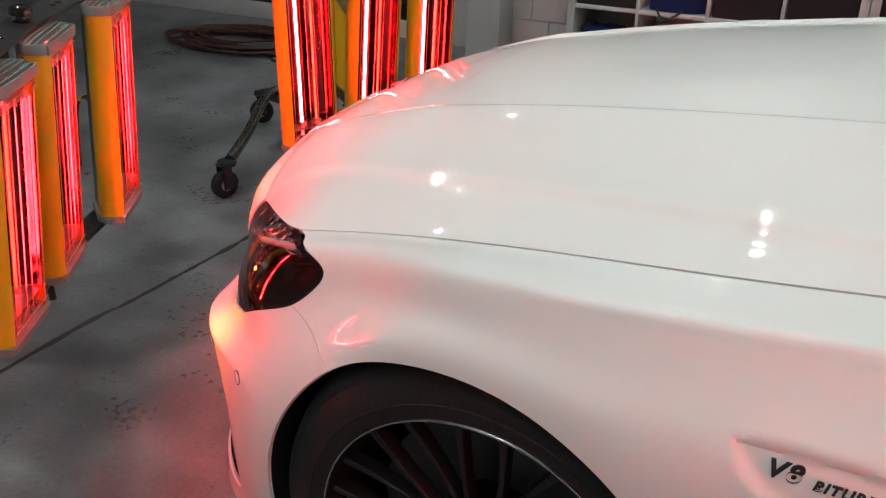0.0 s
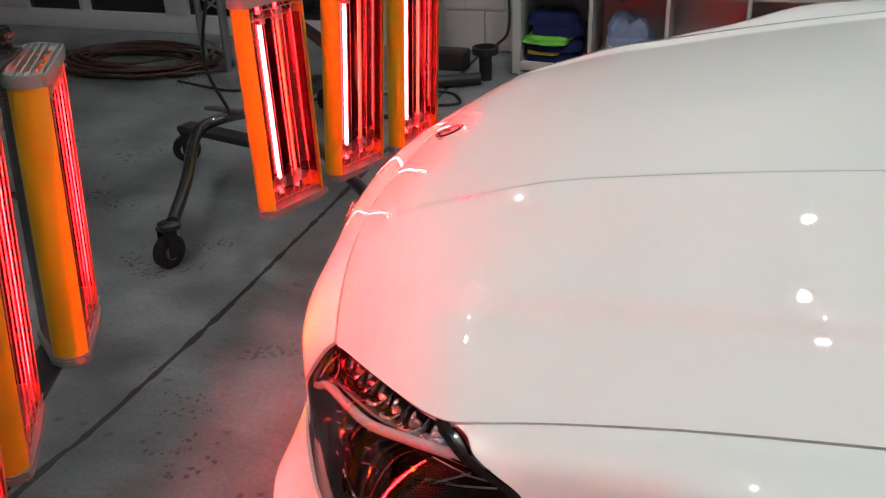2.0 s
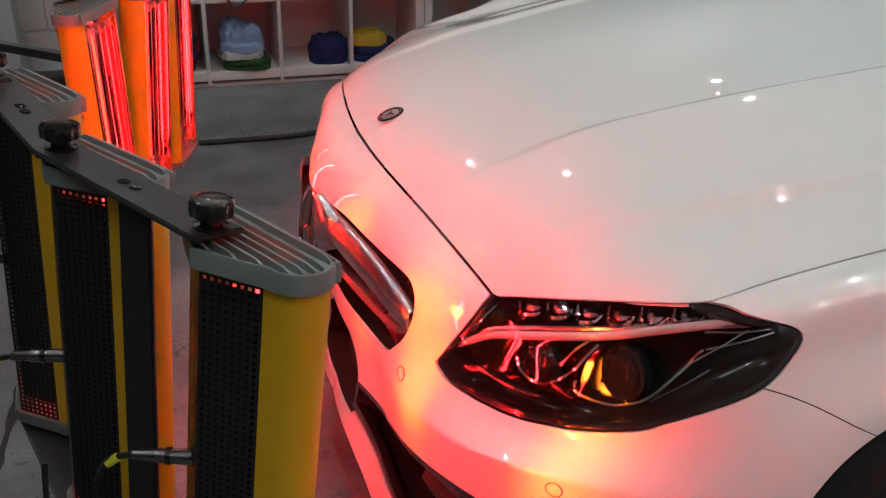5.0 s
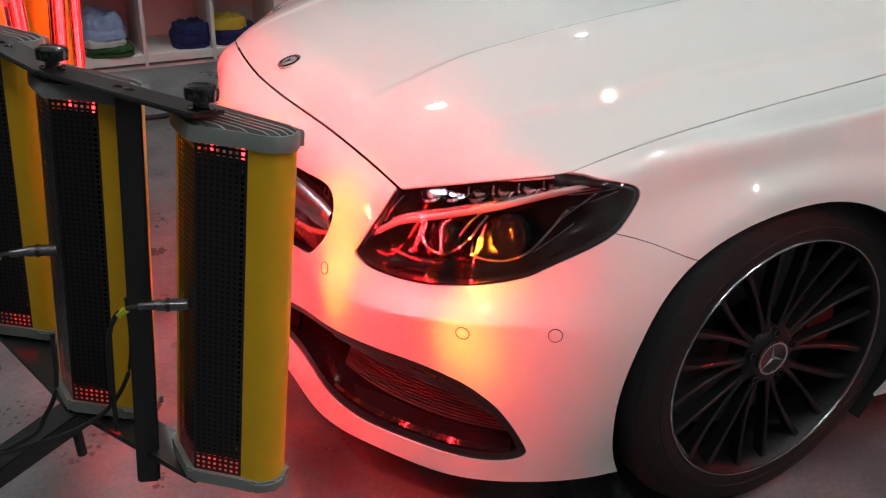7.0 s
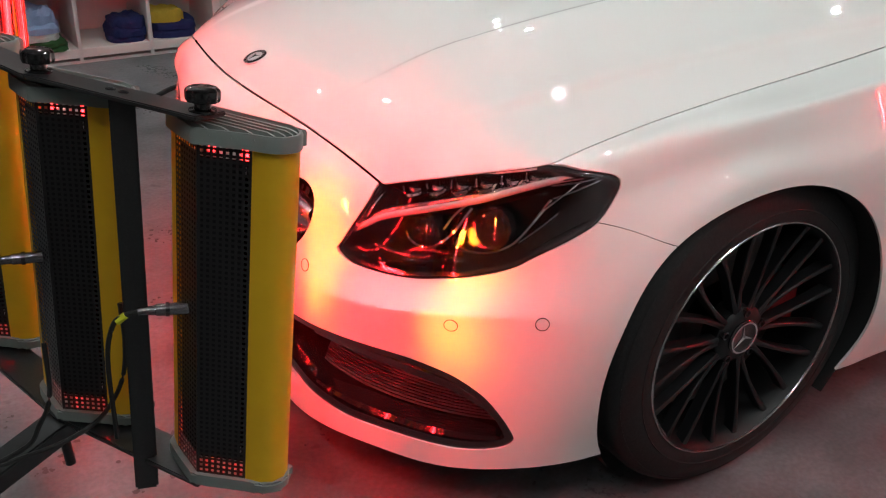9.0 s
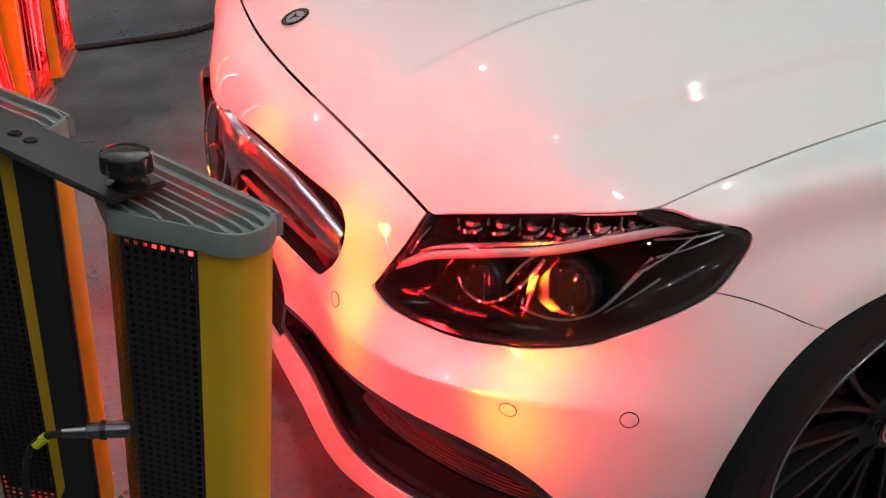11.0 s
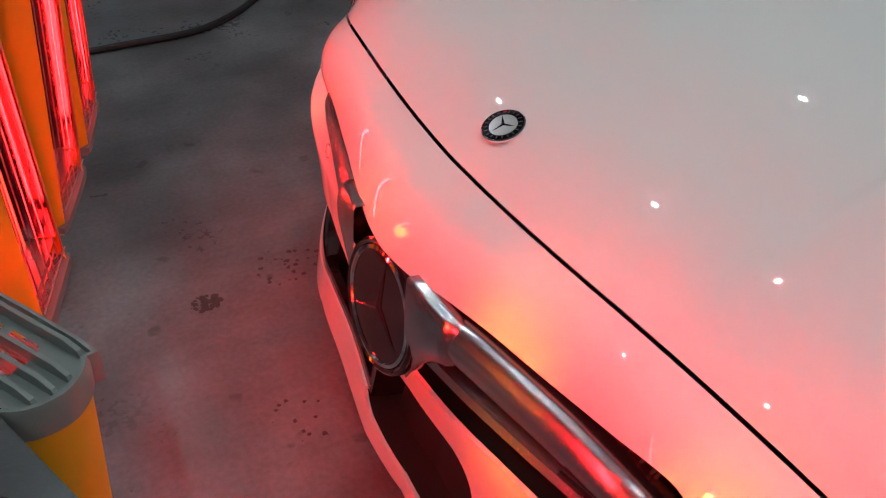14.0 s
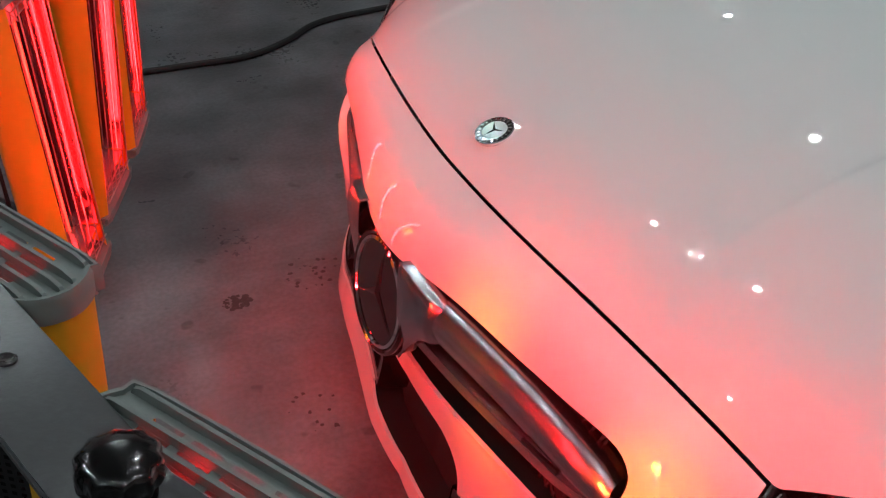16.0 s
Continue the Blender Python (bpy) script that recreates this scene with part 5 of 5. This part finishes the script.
X0, X1, Y0, Y1, Z1 = -5.6, 4.6, -4.2, 3.0, 2.95
floor = slab("floor", (X0 - .2, Y0 - .2, -.12), (X1 + .2, Y1 + .2, 0), CONCRETE, "grey sealed concrete floor with stains and a joint", "floor")
slab("ceiling", (X0 - .2, Y0 - .2, Z1), (X1 + .2, Y1 + .2, Z1 + .1), CEILING, "pale workshop ceiling", "ceiling")
slab("wall_south", (X0, Y0 - .2, 0), (X1, Y0, Z1), WALL, "plain wall behind the camera", "wall")
slab("wall_west", (X0 - .2, Y0 - .2, 0), (X0, Y1 + .2, Z1), WALL, "plain wall", "wall")
slab("wall_east", (X1, Y0 - .2, 0), (X1 + .2, Y1 + .2, Z1), WALL, "plain wall", "wall")
north = slab("wall_north", (-1.90, Y1, 0), (X1, Y1 + .2, Z1), WALL, "white painted block wall", "wall")
slab("wall_north_lintel", (X0, Y1, 2.5), (-1.90, Y1 + .2, Z1), WALL, "white wall above the glass doors", "wall")

# painted blocks of the bare stretch of wall
block_mesh = None
for row in range(12):
    for col in range(3):
        x = -1.52 + col * .20 - (.10 if row % 2 else 0)
        bm = bmesh.new()
        w = .194
        if x + w > -1.05 or x < -1.66:
            bm.free()
            continue
        if block_mesh is None:
            box(bm, (0, -.012, .003), (w, .01, .195), .004)
            first = mesh_object("block", bm, WALL, north, smooth=False)
            block_mesh = first.data
            ob = first
        else:
            bm.free()
            ob = new("block", block_mesh)
            ob.parent = north
        ob.location = (x, Y1, row * .2)

# floor joint: a dark strip of dirt in a groove
bm = bmesh.new()
path = [(-1.43, -3.0), (-1.415, -.54), (-1.385, -.1), (-1.355, .4), (-1.345, .9), (-1.34, 1.3), (-1.33, 2.98)]
pts = smooth_path([(x, y, 0) for x, y in path], 14)
rng = random.Random(4)
rows = []
for p in pts:
    w = .0055 + rng.random() * .006
    rows.append((bm.verts.new((p.x - w, p.y, .0015)), bm.verts.new((p.x + w * rng.uniform(.6, 1.2), p.y, .0015))))
for a, b in zip(rows, rows[1:]):
    bm.faces.new((a[0], a[1], b[1], b[0]))
tagged(mesh_object("floor_joint", bm, JOINT), "dark dirty joint across the floor", "joint", kind="structure")

# dried spots and grit on the floor
rng = random.Random(9)


def splat(cx, cy, size, count, name, label, grain=1):
    bm = bmesh.new()
    for k in range(count):
        a, r = rng.random() * 6.283, size * rng.random() ** .6
        x, y, s = cx + r * math.cos(a), cy + .8 * r * math.sin(a), size * grain * rng.uniform(.02, .09)
        ring = [bm.verts.new((x + s * rng.uniform(.5, 1.1) * math.cos(b), y + s * rng.uniform(.5, 1.1) * math.sin(b), .0012 + .0004 * (k % 5))) for b in [i * 6.283 / 8 for i in range(8)]]
        bm.faces.new(ring)
    return tagged(mesh_object(name, bm, DIRT, smooth=False), label, "dirt", kind="stuff")


splat(-.80, .675, .032, 70, "dirt_spot", "dark dried spot on the concrete", 3)
splat(-.60, .72, .09, 36, "grit", "scattered dark grit on the concrete")
splat(-1.16, -.12, .10, 34, "dirt_spot", "dark dried stain on the concrete")
splat(-1.25, .02, .08, 28, "dirt_spot", "dark dried stain on the concrete")
splat(-.92, -.28, .12, 22, "dirt_spot", "dark dried stain on the concrete")
splat(-.75, .30, .08, 12, "grit", "scattered dark grit on the concrete")

# glass doors to the yard on the far wall
def glazed(name, x0, x1, z1, posts, label):
    root = thing(name, label, "door", kind="structure")
    bm = bmesh.new()
    box(bm, (x0, Y1 + .02, 0), (x1, Y1 + .08, .10), .004)
    part("sill_rail", bm, FRAME, root)
    bm = bmesh.new()
    box(bm, (x0, Y1 + .02, z1 - .10), (x1, Y1 + .08, z1), .004)
    part("head_rail", bm, FRAME, root)
    for x, w in posts:
        bm = bmesh.new()
        box(bm, (x, Y1 + .015, .10), (x + w, Y1 + .085, z1 - .10), .004)
        part("stile", bm, FRAME, root)
    edges = sorted(posts)
    for (a, wa), (b, wb) in zip(edges, edges[1:]):
        bm = bmesh.new()
        box(bm, (a + wa, Y1 + .045, .10), (b, Y1 + .055, z1 - .10))
        part("pane", bm, DARK_GLASS, root, "black night glass")
    return root


glazed("door_1", X0, -1.90, 2.5, [(X0, .08), (-4.95, .05), (-4.30, .22), (-3.72, .06), (-3.16, .14), (-2.62, .06), (-2.06, .16)], "white framed glass doors, dark outside")

# pillar and duct beside the blocks
bm = bmesh.new()
box(bm, (-1.735, 2.80, 0), (-1.535, 3.0, Z1), .012)
tagged(mesh_object("pillar", bm, WALL), "white square pillar by the wall", "pillar", kind="structure")

# shelf units
def shelf_unit(x0, cols, pitch, rows, label):
    root = thing("shelf_unit", label, "shelf", group="cube shelves")
    y0, y1 = 2.605, 2.985
    high = .055 + rows * .345
    for k in range(cols + 1):
        x = x0 + k * pitch
        w = .038 if k in (0, cols) else .017
        bm = bmesh.new()
        box(bm, (x - w / 2, y0 + (0 if k in (0, cols) else .006), .012), (x + w / 2, y1, high), .0015)
        part("upright", bm, SHELF, root)
    for j in range(rows + 1):
        z = .030 + j * .345
        t = .040 if j in (0, rows) else .017
        for k in range(cols):
            bm = bmesh.new()
            box(bm, (x0 + k * pitch + .009, y0 + .004, z), (x0 + (k + 1) * pitch - .009, y1, z + t), .001)
            part("board", bm, SHELF, root)
    bm = bmesh.new()
    box(bm, (x0, y1 - .012, .03), (x0 + cols * pitch, y1 - .002, high))
    part("back_board", bm, SHELF, root)
    bm = bmesh.new()
    box(bm, (x0, y0 + .02, 0), (x0 + cols * pitch, y1 - .02, .014))
    part("plinth", bm, SHELF, root)
    return root


PITCH = .3275
shelf_unit(-1.075, 4, PITCH, 5, "white cube shelf with folded cloths and dark bins")
shelf_unit(-1.075 + 4 * PITCH + .042, 4, PITCH, 5, "white cube shelf with dark bins")


def bin_box(x, z):
    root = thing("storage_bin", "dark fabric storage bin in a white cube shelf", "bin", group="dark storage bins", at=pose(x, 2.625, z))
    bm = bmesh.new()
    box(bm, (0, 0, 0), (.295, .33, .31), .008)
    part("bin_body", bm, BIN, root)
    bm = bmesh.new()
    lathe(bm, [(.013, 0), (.016, .002), (.013, .004), (.009, .002)], 16, pose(.148, -.001, .24, 90, 0, 0), closed=True)
    part("eyelet", bm, SMOKED, root)
    return root


first_bin = bin_box(-1.075 + .017, .047 + .345)
for col in range(8):
    for row in range(1, 5):
        if (col, row) in ((0, 1), (1, 1)):
            continue
        x = -1.075 + col * PITCH + .017 + (.042 if col > 3 else 0)
        copy_thing(first_bin, pose(x + rng.uniform(-.003, .003), 2.625 + rng.uniform(0, .015), .047 + .345 * row))
for col in range(5, 8):
    copy_thing(first_bin, pose(-1.075 + col * PITCH + .059, 2.63, .071))


def folded(x, y, z, w, d, h, mat, name, label, seed, droop=.020, crumple=1.0):
    """A loosely folded cloth: soft round corners, wrinkles that run across it and edges that sag."""
    r = random.Random(seed)
    bm = bmesh.new()
    bmesh.ops.create_grid(bm, x_segments=30, y_segments=22, size=.5)
    ext = bmesh.ops.extrude_face_region(bm, geom=list(bm.faces))["geom"]
    for v in ext:
        if isinstance(v, bmesh.types.BMVert):
            v.co.z -= 1
    swing, way = radians(r.uniform(-9, 9)), r.uniform(0, 3.14)
    for v in bm.verts:
        u, q, low = v.co.x, v.co.y, v.co.z < -.5
        edge = max(abs(u), abs(q)) * 2
        corner = 1 - .20 * (abs(2 * u) * abs(2 * q)) ** 3
        loose = noise.noise(Vector((u * 2.2 + seed, q * 2.2, 3.1)))
        frill = noise.noise(Vector((u * 7 + seed, q * 7, 9.4 + low)))
        crease = 1 - abs(noise.noise(Vector(((u * math.cos(way) + q * math.sin(way)) * 5 + seed, (q * math.cos(way) - u * math.sin(way)) * 1.6, 5.5)))) * 2
        side = corner * (1 + crumple * (.10 * loose + .05 * frill) * min(edge, 1))
        px, py = u * w * side, q * d * side
        roll = 1 - max(0, edge - .62) ** 2 * 3.0
        top = 0 if low else h * roll + crumple * (loose * .28 + frill * .14 + crease * .16) * h - droop * crumple * max(0, edge - .7)
        v.co = Vector((x + px * math.cos(swing) - py * math.sin(swing), y + px * math.sin(swing) + py * math.cos(swing), z + max(top, 0 if low else .004)))
    bmesh.ops.recalc_face_normals(bm, faces=bm.faces)
    me = mesh_object(name, bm, mat)
    return tagged(me, label, "cloth", group="folded cloths")


def pile(col, base_x, parts_list, seed):
    x = -1.075 + col * PITCH + base_x
    z = .0705
    for k, (mat, w, d, h, dx, dy, label) in enumerate(parts_list):
        folded(x + dx, 2.70 + dy, z, w, d, h, mat, "folded_cloth", label, seed + k, crumple=1.5 if "crumpled" in label else 1.0)
        z += h * .86


pile(0, .150, [(TOWEL_BLUE, .25, .22, .040, 0, .02, "folded navy cloth at the bottom of a pile"), (TOWEL_YELLOW, .16, .14, .014, -.03, -.03, "thin yellow cloth in a pile"), (TOWEL_BLUE, .25, .22, .045, .01, .02, "folded navy cloth in a pile"),
               (TOWEL_LIME, .22, .20, .018, -.02, -.02, "lime green cloth in a pile"), (TOWEL_LIME, .20, .18, .016, -.01, -.015, "lime green cloth in a pile"), (TOWEL_BLUE, .24, .22, .05, .02, .03, "folded navy cloth in a pile"), (TOWEL_BLUE, .22, .20, .045, .0, .03, "folded navy cloth on top of a pile")], 11)
pile(1, .165, [(TOWEL_GREEN, .21, .20, .030, .02, 0, "dark green folded cloth in a pile"), (TOWEL_GREEN, .20, .20, .028, .01, 0, "dark green folded cloth in a pile"), (TOWEL_WHITE, .20, .19, .036, -.01, .0, "pale folded cloth in a pile"),
               (TOWEL_PALE, .20, .20, .045, 0, .01, "pale blue cloth in a pile"), (TOWEL_PALE, .18, .18, .06, -.01, .02, "crumpled pale blue cloth on a pile")], 31)
pile(2, .235, [(TOWEL_BLUE, .17, .20, .030, 0, .03, "navy folded cloth in a pile"), (TOWEL_BLUE, .17, .20, .045, .005, .03, "navy folded cloth in a pile"), (TOWEL_BLUE, .16, .19, .045, .01, .03, "navy folded cloth on a pile")], 51)
pile(3, .130, [(TOWEL_BLUE, .22, .20, .045, 0, .03, "blue folded cloth in a pile"), (TOWEL_BLUE, .22, .20, .040, .01, .03, "blue folded cloth in a pile"), (TOWEL_YELLOW, .18, .17, .05, -.03, .03, "crumpled yellow cloth on a pile")], 71)
# second row: a dark bag in each of two cells
for col, seed in ((0, 91), (1, 95)):
    ob = folded(-1.075 + col * PITCH + .165, 2.76, .3945, .27, .26, .22, TOWEL_BLUE, "cloth_bag", "dark blue soft bag in a shelf cell", seed, .05, .6)
    tagged(ob, category="bag")
bm = bmesh.new()
x = -1.075 + PITCH + .15
tube(bm, smooth_path([(x - .06, 2.61, .41), (x - .04, 2.590, .385), (x - .02, 2.585, .362), (x + .01, 2.59, .372), (x + .05, 2.605, .40), (x + .06, 2.63, .41)], 6), .005, 6)
tagged(mesh_object("bag_strap", bm, CABLE), "black strap hanging over a shelf edge", "strap")

# clutter by the wall
bm = bmesh.new()
lathe(bm, [(.028, 0), (.030, .11), (.032, .115), (.058, .120), (.060, .150), (.048, .152), (.046, .125), (.0005, .122)], 28, pose(-1.20, 2.53, 0))
tagged(mesh_object("black_can", bm, BLACK_PLASTIC), "black lamp can standing on the floor", "can")
bm = bmesh.new()
box(bm, (-1.52, 2.62, .0), (-1.33, 2.74, .085), .01)
tagged(mesh_object("black_case", bm, BLACK_PLASTIC), "small black case by the wall", "case")
bm = bmesh.new()
tube(bm, smooth_path([(-1.52, 2.30, .028), (-1.38, 2.36, .030), (-1.20, 2.44, .032)], 6), .028, 14)
tagged(mesh_object("black_roll", bm, BLACK_PLASTIC), "black roll lying on the floor", "roll")


def floor_cable(points, r, label, mat=CABLE):
    bm = bmesh.new()
    tube(bm, smooth_path(points, 8), r, 8)
    return tagged(mesh_object("cable", bm, mat), label, "cable", group="floor cables")


floor_cable([(-1.70, 1.98, .011), (-1.3, 1.90, .011), (-.86, 1.87, .011), (-.65, 1.868, .011), (-.45, 1.875, .011), (-.30, 1.95, .011), (-.16, 2.06, .011), (.05, 2.11, .011), (.6, 2.16, .011), (1.6, 2.2, .011)], .0105, "thick black cable on the concrete floor")
floor_cable([(-1.17, 2.97, 1.6), (-1.24, 2.975, 1.1), (-1.28, 2.975, .8), (-1.27, 2.97, .55), (-1.20, 2.95, .32), (-1.16, 2.80, .16), (-1.17, 2.60, .135)], .007, "black cable hanging down the block wall")
floor_cable([(-1.9, 2.05, .007), (-1.6, 2.20, .007), (-1.45, 2.24, .007), (-1.35, 2.12, .007), (-1.22, 2.16, .007), (-1.28, 2.28, .007), (-1.40, 2.30, .007)], .006, "thin black cable on the floor")
floor_cable([(-2.6, 2.2, .007), (-2.3, 2.12, .007), (-2.1, 2.16, .007), (-1.9, 2.02, .007), (-1.83, 1.7, .007)], .006, "thin black cable on the floor")
# a heap of coiled hose
bm = bmesh.new()
pts = []
for k in range(16 * 30):
    turn, a = k / 30, k / 30 * 6.283
    w = noise.noise(Vector((turn * .9, 1, 0)))
    q = noise.noise(Vector((turn * 1.1, 5, 0)))
    pts.append((-2.95 + .16 * w + (.36 + .22 * q) * math.cos(a + .5 * w), 2.42 + .12 * w + (.20 + .12 * q) * math.sin(a), .009 + turn * .0026 + .006 * math.sin(3 * a + turn)))
tube(bm, pts, .0075, 6)
tagged(mesh_object("coiled_hose", bm, material("dark_red_hose", (.060, .026, .022), .6, grain=.4, grain_scale=90)), "heap of dark coiled hose on the floor", "hose")
# lighting truss leg
truss = thing("truss_stand", "aluminium lattice truss standing on the floor", "truss")
corners = [(-2.56, 2.40), (-2.44, 2.40), (-2.50, 2.52)]
for x, y in corners:
    bm = bmesh.new()
    tube(bm, [(x, y, 0), (x, y, 2.4)], .016, 10)
    part("chord", bm, ALUMINIUM, truss)
for k in range(12):
    for (a, b) in ((0, 1), (1, 2), (2, 0)):
        bm = bmesh.new()
        p, q = corners[a], corners[b]
        tube(bm, [(*p, .06 + .2 * k), (*q, .16 + .2 * k)], .006, 6)
        part("lattice", bm, ALUMINIUM, truss)

# ---- ceiling lamps ----
LAMPS = [(-2.25, 2.5), (-.66, 2.45), (1.5, 2.55), (3.0, 2.45), (-2.25, 1.35), (-.35, 1.1), (1.0, 1.2), (3.0, .8), (-2.25, .35), (-.38, .05), (-1.97, -.95), (.48, -.35),
         (-.2, -1.7), (1.67, -1.9), (-1.75, -2.2), (.25, -2.5), (.9, -2.9), (3.2, -1.2), (.3, -3.8)]


def ceiling_lamp(x, y):
    root = thing("ceiling_lamp", "small round white ceiling lamp in a black can", "lamp", group="ceiling lamps", at=pose(x, y, Z1 - .10))
    bm = bmesh.new()
    lathe(bm, [(.026, .0), (.036, -.012), (.062, -.012), (.064, .02), (.064, .10), (.03, .10), (.03, .02)], 24, closed=True)
    part("can", bm, BLACK_PLASTIC, root)
    bm = bmesh.new()
    lathe(bm, [(.024, -.001), (.024, .004), (.0005, .004)], 24)
    part("diffuser", bm, LAMP_WHITE, root, "bright white disc")
    return root


first_lamp = ceiling_lamp(*LAMPS[0])
for x, y in LAMPS[1:]:
    copy_thing(first_lamp, pose(x, y, Z1 - .10))
